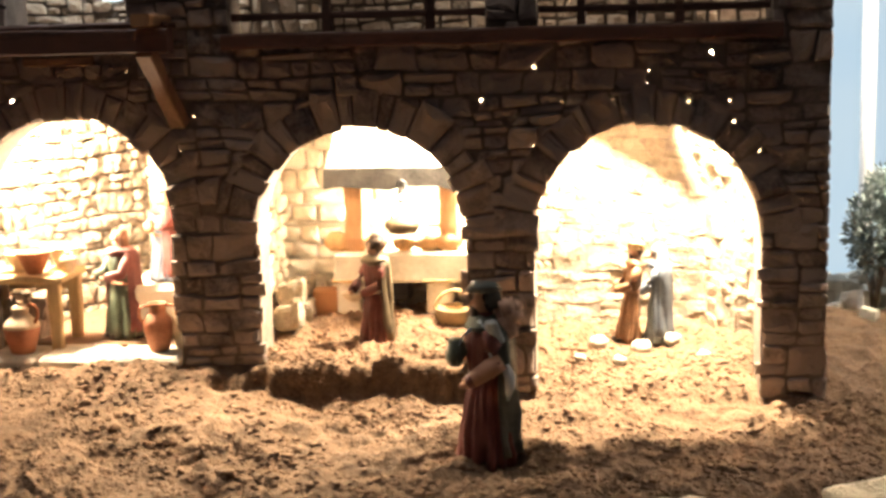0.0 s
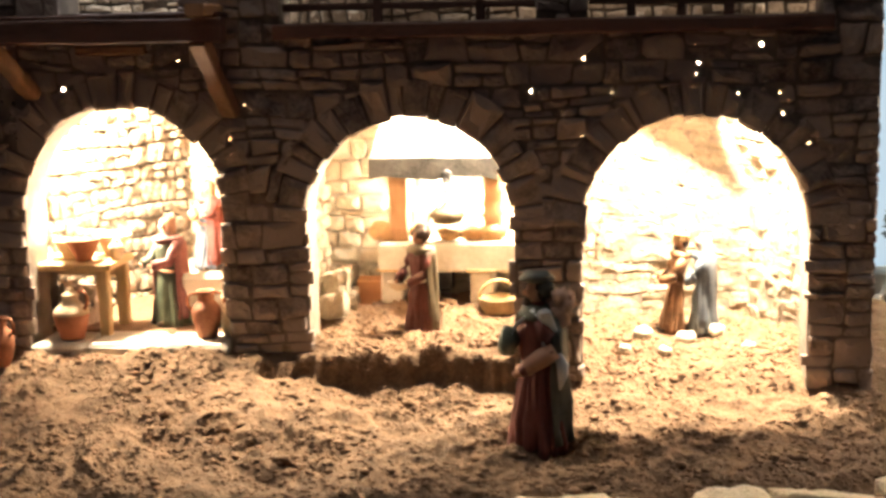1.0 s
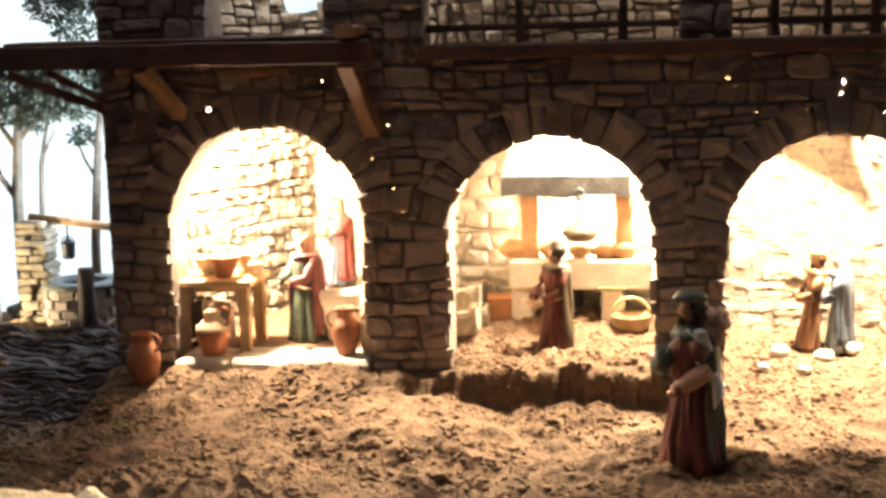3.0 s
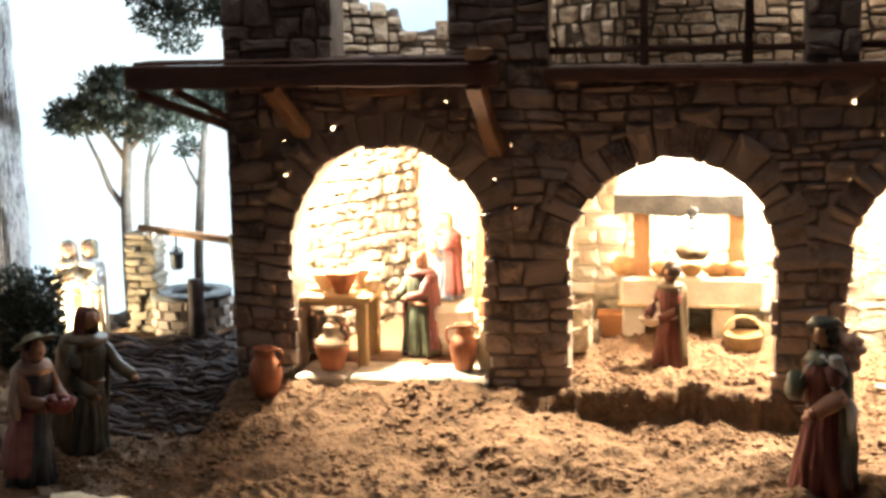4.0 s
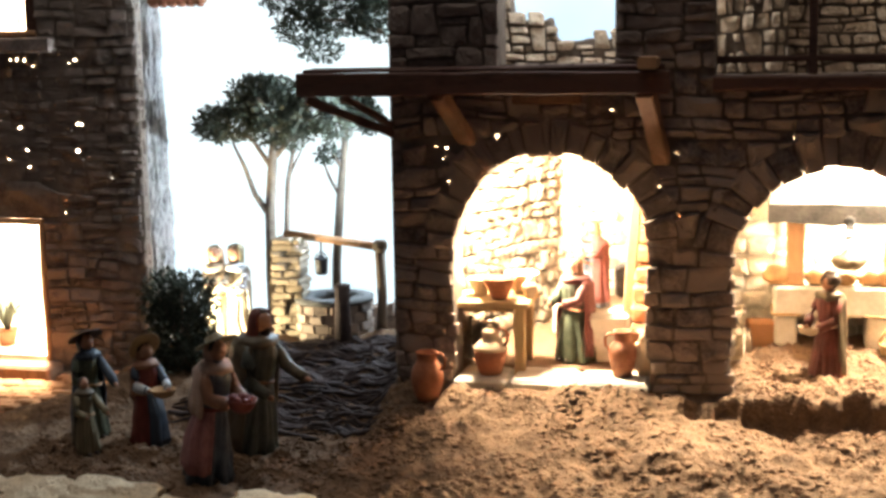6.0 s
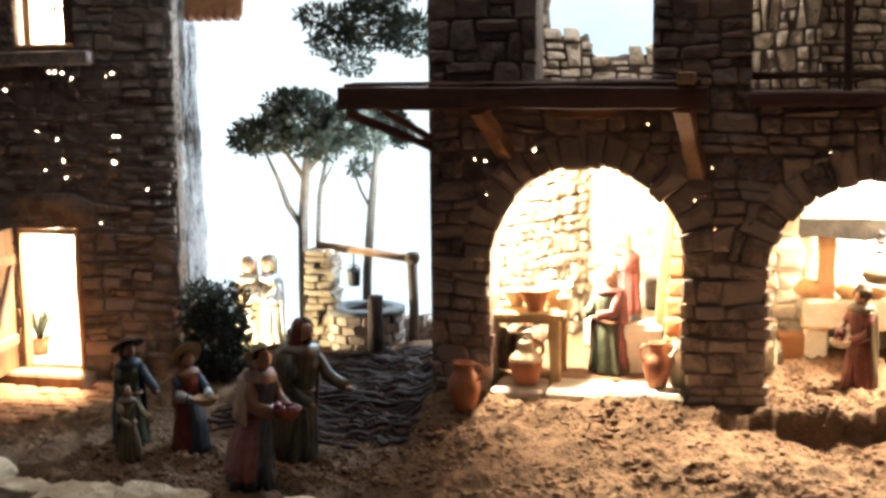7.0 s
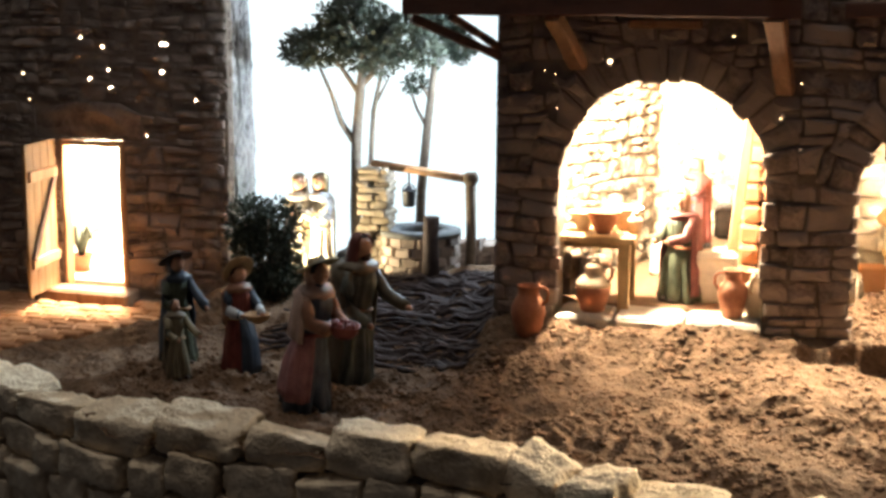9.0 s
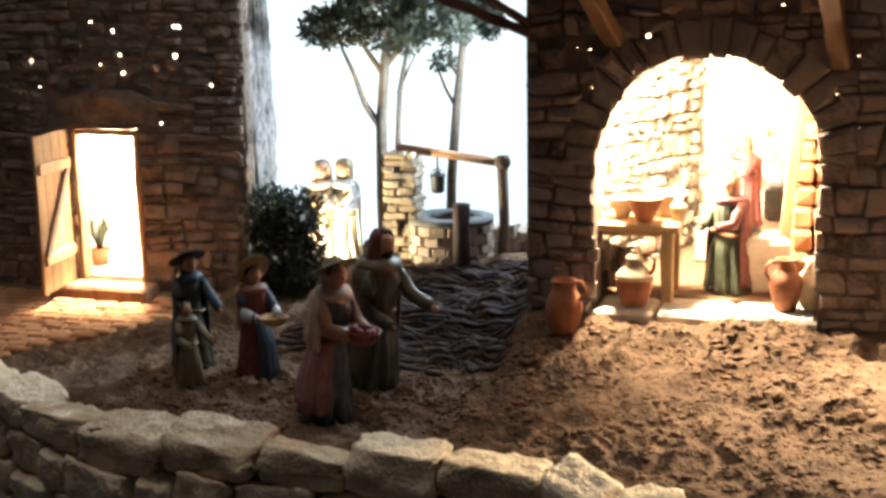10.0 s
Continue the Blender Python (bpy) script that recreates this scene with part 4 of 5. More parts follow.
def rim_walk():
    """Points along the rim at even steps: place and direction."""
    out, step = [], 0.002
    for (ax, ay), (bx, by) in zip(RIM, RIM[1:]):
        n = max(1, int(math.hypot(bx - ax, by - ay) / step))
        out += [(ax + (bx - ax) * i / n, ay + (by - ay) * i / n) for i in range(n)]
    return out


def dry_wall():
    wall = new("wall_rim")
    tagged(wall, "low curved dry wall of rough limestone along the table edge", "wall", kind="structure")
    pts = rim_walk()
    q = random.Random(77)
    core = Shape()
    core.loft([[(x, y - 0.012, -0.42), (x, y + 0.02, -0.42), (x, y + 0.02, -0.022), (x, y - 0.012, -0.022)] for x, y in pts[::12]], smooth=False)
    part("core", core, MORTAR, wall)
    z = 0.010
    for row in range(11):
        h = 0.034 if row == 0 else q.uniform(0.028, 0.042)
        i = int(q.uniform(0, 15))
        while i < len(pts) - 50:
            w = q.uniform(0.055, 0.105) if row == 0 else q.uniform(0.04, 0.095)
            k = int(w / 0.002)
            if i + k >= len(pts):
                break
            (ax, ay), (bx, by) = pts[i], pts[i + k]
            mx, my = (ax + bx) / 2, (ay + by) / 2
            if row and mx > 0.30:
                i += k
                continue
            d = math.degrees(math.atan2(by - ay, bx - ax))
            depth = q.uniform(0.044, 0.06) if row == 0 else 0.04
            tall = h * q.uniform(0.85, 1.15) if row == 0 else h
            m = pose(mx, my, z - (0.008 if mx > 0.2 else 0.0) - 0.010 * (1 - smooth(-0.30, -0.20, mx)) - h / 2 + (q.uniform(-0.003, 0.004) if row == 0 else 0)) @ pose(0, 0, 0, q.uniform(-5, 5), q.uniform(-4, 4), d + q.uniform(-5, 5)) @ pose(0, -0.012 + q.uniform(-0.005, 0.005) if row else 0.0, 0)
            s = boulder(math.hypot(bx - ax, by - ay) - 0.003, depth, tall - 0.002, q, 32, True)
            part("stone", s.moved(m), RIM_STONE, wall)
            i += k
        z -= h
    return wall


def boulder(w, d, h, q, n=20, soft=False):
    """A hewn stone with broken corners: rings of an uneven rounded box."""
    rings = []
    off = Vector((q.uniform(0, 50), q.uniform(0, 50), q.uniform(0, 50)))
    ph = [q.uniform(-0.07, 0.07) for _ in range(10)]
    tip_x, tip_y = q.uniform(-0.4, 0.4), q.uniform(-0.4, 0.4)
    levels = ((-0.5, 0.90), (-0.42, 0.97), (-0.1, 1.0), (0.2, 1.0), (0.40, 0.97), (0.48, 0.90), (0.5, 0.66), (0.49, 0.3))
    if soft:
        levels = ((-0.5, 0.88), (-0.43, 0.96), (-0.25, 1.0), (-0.05, 1.0), (0.15, 1.0), (0.30, 0.985), (0.42, 0.975), (0.475, 0.945), (0.495, 0.87), (0.5, 0.70), (0.5, 0.50), (0.5, 0.30), (0.5, 0.12))
    for z, k in levels:
        ring = []
        for i in range(n):
            a = 2 * math.pi * (i + 0.5) / n
            c, s = math.cos(a), math.sin(a)
            r = (1 / max(abs(c), abs(s)) ** (0.97 if soft else 0.9)) * (1 + ph[i * 10 // n] * (0.3 if soft else 0.6)) * k
            x, y = c * r / 2, s * r / 2
            zz = z + (tip_x * x + tip_y * y) * (1 if z > 0 else 0.2)
            p = Vector((x, y, zz)) * 3 + off
            b = 1 + (0.13 if soft else 0.20) * noise.noise(p) + 0.10 * noise.noise(p * 2.7) + 0.04 * noise.noise(p * 6)
            top = 0.10 * noise.noise(p * 1.6 + Vector((9, 0, 0))) + (0.07 * noise.noise(p * 4) + 0.03 * noise.noise(p * 9) if soft else 0)
            ring.append(Vector((x * w * b, y * d * b, (zz + top) * h)))
        rings.append(ring)
    return Shape().loft(rings, smooth=soft)


# ---- pots ----
def jar(name, place, h, label, profile, handles=(), lid=False, turn=0, mat=None, slip=None, loop=((0.17, 0.93), (0.30, 0.94), (0.37, 0.85), (0.37, 0.71), (0.28, 0.58))):
    t = thing(name, Matrix.Translation(place) @ pose(0, 0, 0, 0, 0, turn), label, "jar")
    mat = mat or CLAY
    low = [(r, z) for r, z in profile if slip is None or z <= slip]
    part("body", Shape().lathe([(r * h, z * h) for r, z in low], n=28), mat, t)
    if slip is not None:
        part("shoulder", Shape().lathe([(r * h * (1.01 if k else 1.0), z * h) for k, (r, z) in enumerate([low[-1]] + [p for p in profile if p not in low])], n=28), PALE_CLAY, t, "cream-slipped shoulder")
    for side in handles:
        pts = [(side * x * h, 0, z * h) for x, z in loop]
        part("handle", Shape().tube(pts, [0.035 * h] * 5, n=8), mat, t)
    if lid:
        cover = part("lid", Shape().lathe([(0.17 * h, 0.84 * h), (0.165 * h, 0.87 * h), (0.10 * h, 0.93 * h), (0.05 * h, 0.945 * h)], n=20), PALE_CLAY, t)
        part("knob", Shape().lathe([(0.05 * h, 0.94 * h), (0.058 * h, 0.955 * h), (0.075 * h, 0.98 * h), (0.05 * h, 1.01 * h)], n=16), PALE_CLAY, cover)
    return t


JUG = ((0.19, 0), (0.22, 0.03), (0.29, 0.20), (0.335, 0.42), (0.33, 0.56), (0.28, 0.70), (0.225, 0.79), (0.205, 0.85), (0.215, 0.93), (0.235, 0.985), (0.235, 1.0), (0.20, 0.985), (0.17, 0.9), (0.16, 0.8))
POT = ((0.21, 0), (0.23, 0.03), (0.31, 0.30), (0.345, 0.50), (0.33, 0.56), (0.22, 0.68), (0.15, 0.76), (0.16, 0.84), (0.15, 0.86), (0.11, 0.8))
AMPHORA = ((0.17, 0), (0.20, 0.03), (0.265, 0.28), (0.31, 0.50), (0.305, 0.60), (0.25, 0.70), (0.185, 0.76), (0.165, 0.82), (0.18, 0.85), (0.165, 0.88), (0.17, 0.93), (0.205, 0.97), (0.205, 1.0), (0.165, 0.99), (0.12, 0.84))
BOWL = ((0.30, 0), (0.36, 0.06), (0.62, 0.60), (0.80, 1.0), (0.84, 1.02), (0.78, 0.98), (0.50, 0.4), (0.2, 0.2))


def pots():
    jar("clay_jug", stand(0.047, -0.044, -0.001), 0.054, "round terracotta jug standing against the stone corner", JUG, (1,), turn=-12, loop=((0.20, 0.96), (0.34, 0.99), (0.42, 0.88), (0.40, 0.74), (0.29, 0.64)))
    jar("lidded_jar", (0.108, 0.008, 0.0562), 0.056, "two-tone terracotta jar with a lid on the threshold", POT, (1,), lid=True, turn=-10, slip=0.52)
    jar("amphora", (0.255, 0.018, 0.0562), 0.052, "orange terracotta amphora beside the arch", AMPHORA, (1, -1), turn=15)
    jar("amphora", (0.280, 0.030, 0.0562), 0.050, "pale terracotta amphora beside the arch", AMPHORA, (1, -1), turn=70, mat=PALE_CLAY)
    jar("bowl", (0.113, 0.040, 0.1362), 0.024, "wide terracotta bowl standing on the table", BOWL)
    for x, y, h in ((0.088, 0.060, 0.020), (0.132, 0.078, 0.024)):
        jar("bowl", (x, y, 0.1362), h, "wide pale clay bowl standing on the table", BOWL, mat=PALE_CLAY)
    jar("bowl", (0.146, 0.052, 0.1362), 0.026, "pale tall clay bowl standing on the table", POT, mat=PALE_CLAY)


def table():
    t = thing("work_table", (0.092, 0.058, 0.0502), "plain pale wooden table in the pottery", "table")
    part("tabletop", Shape().block(pose(0, 0, 0.0815), (0.115, 0.075, 0.008), 0.0015, 0.0003), PALE_WOOD, t)
    for x, y in ((0.046, -0.028), (0.046, 0.028), (-0.046, -0.028), (-0.046, 0.028)):
        part("leg", Shape().beam((x, y, -0.002), (x, y, 0.0775), 0.013, 0.011), PALE_WOOD, t)
    part("rail", Shape().beam((-0.04, 0.028, 0.068), (0.04, 0.028, 0.068), 0.008, 0.014), PALE_WOOD, t)


def pottery_floor():
    q = random.Random(3)
    t = thing("threshold", (0.178, 0.015, 0.03), "pale worn flagstone threshold under the arch", "threshold")
    x = -0.108
    for w in (0.062, 0.075, 0.079):
        part("flagstone", Shape().block(pose(x + w / 2, 0, 0.013, 0, 0, q.uniform(-1, 1)), (w - 0.002, 0.066, 0.026), 0.004, 0.0012, seed=int(w * 1e4)), PALE_STONE, t)
        x += w
    single("floor_pottery", Shape().block(pose(0.205, 0.195, 0.028), (0.235, 0.290, 0.056), 0.002), CLOD, "trodden earth floor of the pottery", "floor", kind="structure")
    plat = thing("stone_ledge", (0.215, 0.30, 0.0562), "grey stone ledge at the back of the pottery", "ledge")
    part("block", Shape().block(pose(-0.02, -0.038, 0.019), (0.095, 0.09, 0.038), 0.004, 0.001), PALE_STONE, plat)
    part("block", Shape().block(pose(0.035, 0.012, 0.058), (0.06, 0.05, 0.040), 0.004, 0.001), SLATE, plat, "dark grey stone block")
    slab = Shape().block(pose(0, 0, 0.026, 14, 0, 12), (0.046, 0.012, 0.068), 0.005, 0.0015)
    single("leaning_slab", slab, PALE_STONE, "pale stone slab leaning by the stair foot", "stone", place=(0.232, 0.085, 0.0562))
    st = thing("brick_stair", (0.288, 0.15, 0.0562), "narrow brick stair rising along the pottery wall", "stair")
    for k in range(9):
        y = -0.075 + 0.021 * k
        for j in range(k + 1):
            for i in (-1, 0, 1):
                part("brick", Shape().block(pose(0.0215 * i + q.uniform(-0.001, 0.001), y + q.uniform(-0.0015, 0.0015), 0.010 + 0.0205 * j, 0, 0, q.uniform(-3, 3)), (0.0205, 0.020, 0.0192), 0.003, 0.0012, seed=k * 60 + j * 3 + i), BRICK, st)
    rail = Shape().beam((-0.041, 0.018, 0.040), (-0.025, -0.016, 0.215), 0.013, 0.010)
    part("handrail", rail, ORANGE_WOOD, st)
    figure("standing_figurine", "painted statuette in a red cloak on the ledge", (0.198, 0.228, 0.0945), -30, 0.112, [SLATE_BLUE, MAROON, BROWN, CLAY], arc=(-60, 130), headgear="veil", arms=((0.08, -0.18, 0.6), (-0.1, -0.18, 0.62)), holds="jug", seed=12, girth=1.4)
    rub = thing("stone_pile", (0.075, 0.085, 0.0562), "heap of dark rubble stones under the table", "stones")
    for k in range(7):
        part("stone", boulder(q.uniform(0.02, 0.03), q.uniform(0.015, 0.025), q.uniform(0.018, 0.026), q).moved(pose(-0.028 + 0.022 * (k % 3), 0.006 * (k % 2), 0.010 + 0.021 * (k // 3), 0, 0, q.uniform(0, 180))), STONE, rub)


# ---- hearth room ----
def hearth():
    t = thing("fireplace", (0.4845, 0.20, 0.028), "whitewashed fireplace with a dark slate mantel on wooden posts", "fireplace")
    mantel = Shape()
    rings = []
    for i in range(9):
        x = -0.073 + 0.148 * i / 8
        d = 0.0022 * math.sin(i * 1.3) + 0.0010 * math.sin(i * 2.9)
        rings.append([(x, -0.047, 0.183 + d), (x, 0.0, 0.184), (x, 0.0, 0.206), (x, -0.045, 0.206 - 0.4 * d)])
    part("mantel", mantel.loft(rings, smooth=False), DARK_SLATE, t, "dark slate mantel slab")
    hood = Shape().loft([[(-0.072, -0.040, 0.2065), (0.074, -0.040, 0.2065), (0.074, 0.034, 0.2065), (-0.072, 0.034, 0.2065)], [(-0.035, -0.012, 0.338), (0.04, -0.012, 0.338), (0.04, 0.034, 0.338), (-0.035, 0.034, 0.338)]], smooth=False)
    part("hood", hood, PLASTER, t, "whitewashed tapering hood")
    for x in (-0.041, 0.068):
        part("post", Shape().beam((x, -0.03, 0.1095), (x, -0.03, 0.1838), 0.020, 0.014), ORANGE_WOOD, t, "orange-stained wooden post")
    part("shelf", Shape().block(pose(0.0165, -0.008, 0.0915), (0.164, 0.075, 0.035), 0.003, 0.0006), PLASTER, t, "thick whitewashed shelf")
    for x in (-0.051, 0.054):
        part("pier", Shape().block(pose(x, -0.012, 0.034), (0.026, 0.055, 0.08), 0.003, 0.0008), PLASTER, t)
        part("plank", Shape().block(pose(x, -0.016, 0.0758), (0.034, 0.06, 0.0035), 0.001), PALE_WOOD, t)
    part("fire_opening", Shape().block(pose(0.005, 0.012, 0.058), (0.024, 0.03, 0.028), 0.002), IRON, t, "black sooty fire opening")
    ket = thing("hanging_kettle", (0.502, 0.150, 0.2190), "dark iron kettle hanging on a chain under the mantel", "kettle")
    for k in range(4):
        ring = [(0.0045 * math.cos(a), 0.0045 * math.sin(a) if k % 2 else 0, -0.004 - 0.0065 * k + (0.0048 * math.sin(a) if not k % 2 else 0)) for a in [2 * math.pi * i / 10 for i in range(11)]]
        part("link", Shape().tube(ring, 0.0019, n=6), IRON, ket)
    part("handle", Shape().tube([(-0.014, 0, -0.045), (-0.011, 0, -0.034), (0, 0, -0.029), (0.011, 0, -0.034), (0.014, 0, -0.045)], 0.0014, n=6), IRON, ket)
    part("pot", Shape().lathe([(0.006, -0.060), (0.015, -0.058), (0.021, -0.050), (0.018, -0.043), (0.009, -0.040), (0.004, -0.034)], n=20), DRAB, ket, "soot-browned round kettle")
    for x, h, w in ((0.424, 0.020, 0), (0.468, 0.016, 0), (0.500, 0.014, 1), (0.528, 0.016, 1), (0.550, 0.019, 1)):
        s = Shape().ball((0, 0, h * 0.55), (h * (0.85 + 0.15 * w), h * 0.75, h * 0.62), 0, 16, 0.25, x * 90)
        single("bread_loaf", s, TAN, "round crusty bread loaf on the hearth shelf", "bread", "loaves on the shelf", place=(x, 0.172, 0.1372))
    red = single("brick_block", Shape().block(pose(0, 0, 0.016, 0, 0, 6), (0.032, 0.03, 0.036), 0.002, 0.0008), BRICK, "reddish brick block on the soil beside the hearth", "brick", place=(0.405, 0.185, 0.056))
    bask = thing("round_basket", (0.560, 0.140, 0.054), "pale round basket with a hooped handle on the soil", "basket")
    part("body", Shape().lathe([(0.012, 0), (0.020, 0.006), (0.023, 0.020), (0.0235, 0.023), (0.020, 0.021), (0.012, 0.008)], n=20), STRAW, bask)
    part("handle", Shape().tube([(0.022 * math.cos(a), 0, 0.020 + 0.022 * math.sin(a)) for a in [math.pi * i / 12 for i in range(13)]], 0.002, n=6), PALE_WOOD, bask)
    st = thing("stone_steps", (0.372, 0.16, 0.056), "pale stone blocks stacked beside the hearth wall", "stones")
    q = random.Random(8)
    for k, (x, y, z, w) in enumerate(((0.0, -0.03, 0.012, 0.03), (0.004, 0.0, 0.012, 0.034), (0.0, -0.012, 0.036, 0.03), (0.002, 0.03, 0.012, 0.034), (0.0, 0.028, 0.036, 0.03))):
        part("block", boulder(w, 0.03, 0.026, q).moved(pose(x, y, z, 0, 0, q.uniform(-8, 8))), ROOM_STONE, st)


# ---- stable room ----
def stable():
    q = random.Random(15)
    for x, y, r in ((0.720, 0.085, 0.009), (0.765, 0.075, 0.009), (0.742, 0.050, 0.006), (0.80, 0.10, 0.008), (0.70, 0.055, 0.005), (0.83, 0.06, 0.006)):
        s = Shape().ball((0, 0, 0), (r * 1.2, r, r * 0.85), 0, 14, 0.35, x * 70)
        single("field_stone", s, PALE_STONE, "small pale rounded stone lying on the soil", "stone", "field stones", place=Matrix.Translation(stand(x, y, r * 0.6)) @ pose(0, 0, 0, 0, 0, q.uniform(0, 180)))
    figure("kneeling_figurine", "small painted statuette in grey robes seated on the soil", stand(0.786, 0.115), -100, 0.11, [GREY, SLATE_BLUE, MIST, GREY], headgear="veil", arms=((0.08, -0.18, 0.5), (-0.1, -0.18, 0.5)), seed=14, girth=1.15)


# ---- timber on the front ----
def timber():
    t = thing("pergola", (0.11, -0.05, 0.371), "old brown timber pergola braced off the front wall", "pergola")
    part("front_beam", Shape().beam((-0.198, 0, 0.012), (0.198, 0, 0.010), 0.020, 0.024, cuts=9), WOOD, t)
    for k in range(5):
        part("plank", Shape().beam((-0.196, 0.012 + 0.008 * k, 0.026 + 0.0003 * k), (0.19, 0.012 + 0.008 * k, 0.026), 0.0075, 0.004, cuts=7), WOOD, t)
    part("cross_beam", Shape().beam((0.176, -0.022, 0.030), (0.176, 0.044, 0.030), 0.020, 0.012), ORANGE_WOOD, t, "pale sawn beam end")
    # These two braces have the light on them put into a lighter brown.
    for x, l, drop in ((-0.042, 0.020, 0.052), (0.174, 0.014, 0.074)):
        part("brace", Shape().beam((x, -0.004, -0.001), (x + l, 0.048, -drop), 0.018, 0.014), BRACE_WOOD, t, "slanting timber brace in lighter brown, its light painted in")
    part("brace", Shape().beam((-0.192, 0.004, -0.004), (-0.106, 0.046, -0.044), 0.009, 0.010), WOOD, t)
    part("brace", Shape().beam((-0.150, 0.004, -0.002), (-0.108, 0.046, -0.034), 0.008, 0.008), WOOD, t)
    r = thing("gallery_rail", (0.62, -0.004, 0.371), "dark wooden gallery beam and rail on the upper floor", "railing")
    part("sill_beam", Shape().beam((-0.27, -0.008, 0.007), (0.275, -0.008, 0.006), 0.022, 0.014, cuts=11), WOOD, r)
    part("rail", Shape().beam((-0.267, 0.02, 0.031), (-0.010, 0.02, 0.031), 0.008, 0.007, cuts=7), WOOD, r)
    part("rail", Shape().beam((0.043, 0.02, 0.031), (0.267, 0.02, 0.030), 0.008, 0.007, cuts=7), WOOD, r)
    for x in (-0.17, -0.065, 0.135, 0.085, 0.18):
        part("post", Shape().beam((x, 0.021, 0.0145), (x, 0.021, 0.245), 0.009, 0.009), WOOD, r)
    wb = Shape().block(pose(0, 0, 0), (0.075, 0.010, 0.010), 0.002, 0.0006)
    single("set_in_timber", wb, BRACE_WOOD, "short old timber set into the stonework", "timber", place=(0.175, -0.004, 0.363))


# ---- house things ----
def house_things():
    d = thing("house_door", Matrix.Translation((-0.661, 0.204, -0.002)) @ pose(0, 0, 0, 0, 0, -82), "open plank door with a slanting brace", "door")
    for k in range(4):
        part("plank", Shape().beam((0.012 + 0.0235 * k, 0, 0.002), (0.012 + 0.0235 * k, 0, 0.202), 0.0228, 0.005, 0.0008, 0.0002), DOOR_WOOD, d)
    for z in (0.045, 0.160):
        part("ledge", Shape().beam((0.006, 0.005, z), (0.09, 0.005, z), 0.004, 0.014, 0.0008), ORANGE_WOOD, d)
    part("brace", Shape().beam((0.088, 0.006, 0.05), (0.010, 0.006, 0.155), 0.004, 0.010, 0.0008), WOOD, d)
    f = thing("door_frame", (-0.6055, 0.215, -0.004), "weathered wooden door frame in the stone opening", "door frame")
    part("jamb", Shape().beam((0.0455, 0, 0), (0.0455, 0, 0.203), 0.007, 0.02, 0.001), ORANGE_WOOD, f)
    part("jamb", Shape().beam((-0.0475, 0.006, 0), (-0.0475, 0.006, 0.203), 0.003, 0.02, 0.001), ORANGE_WOOD, f)
    part("head", Shape().beam((-0.042, 0, 0.199), (0.042, 0, 0.199), 0.02, 0.007, 0.001), ORANGE_WOOD, f)
    single("doorstep", Shape().block(pose(0, 0, 0), (0.135, 0.042, 0.026), 0.003, 0.001), BRACE_WOOD, "thick worn brown wooden doorstep below the door", "doorstep", place=(-0.606, 0.188, -0.014))
    w = thing("window_frame", (-0.596, 0.222, 0.447), "small lit window with wooden bars in the house wall", "window")
    # The splayed jamb's light is put into its colour; the other jamb stays dark.
    part("jamb", Shape().block(pose(-0.034, 0.002, 0.0565, 0, 0, -38), (0.020, 0.005, 0.113), 0.001), ORANGE_WOOD, w, "splayed wooden jamb, painted paler for the light on it")
    part("jamb", Shape().block(pose(0.036, 0.0, 0.0565), (0.020, 0.012, 0.113), 0.001), WOOD, w)
    part("sill", Shape().block(pose(0.0, -0.004, 0.004, -12, 0, 0), (0.088, 0.022, 0.006), 0.001), ORANGE_WOOD, w)
    part("mullion", Shape().beam((0.010, 0.004, 0.006), (0.010, 0.004, 0.113), 0.003, 0.004, 0.0006), WOOD, w)
    part("crossbar", Shape().beam((-0.026, 0.005, 0.056), (0.026, 0.005, 0.056), 0.004, 0.003, 0.0006), ORANGE_WOOD, w)
    p = thing("potted_agave", (-0.672, 0.285, 0.002), "dark green spiky plant in a small pot indoors", "plant")
    part("pot", Shape().lathe([(0.010, 0), (0.015, 0.02), (0.017, 0.024), (0.013, 0.022)], n=16), CLAY, p)
    for k in range(11):
        a = k * 2.4
        c, s_ = math.cos(a), math.sin(a)
        pts = [(0, 0, 0.02), (0.012 * c, 0.012 * s_, 0.048), (0.026 * c, 0.026 * s_, 0.060 + 0.005 * (k % 3)), (0.040 * c, 0.040 * s_, 0.038)]
        part("leaf", Shape().tube(pts, [0.003, 0.0055, 0.0045, 0.0006], n=6, squash=0.35), LEAF, p)
    shelf = thing("wall_shelf", (-0.575, 0.40, 0.13), "small wooden shelf with a jar on the inside wall", "shelf")
    part("board", Shape().block(pose(0, 0, 0), (0.05, 0.02, 0.004), 0.001), ORANGE_WOOD, shelf)
    part("bracket", Shape().block(pose(0, 0.004, -0.008), (0.005, 0.012, 0.014), 0.001), ORANGE_WOOD, shelf)


def paving():
    pav = new("pavement")
    tagged(pav, "warm red brick paving laid before the house door", "paving", kind="structure")
    q = random.Random(9)
    me = [Shape().block(Matrix.Identity(4), (0.0305, 0.0175, 0.012), 0.002, 0.0007, seed=k).mesh("brick", [BRICK]) for k in range(5)]
    for j in range(22):
        for i in range(22):
            x, y = -0.98 + 0.032 * i + (0.016 if j % 2 else 0), -0.22 + 0.019 * j
            if pave_depth(x, y) > 0.004 + 0.01 * q.random() and x > -0.95 and not (abs(x + 0.606) < 0.085 and y > 0.155) and y < 0.20:
                ob = new("brick", q.choice(me))
                ob.parent = pav
                ob.matrix_basis = pose(x, y, level(x, y) + 0.004 + q.uniform(-0.0012, 0.0012), q.uniform(-2, 2), q.uniform(-2, 2), q.uniform(-2, 2))


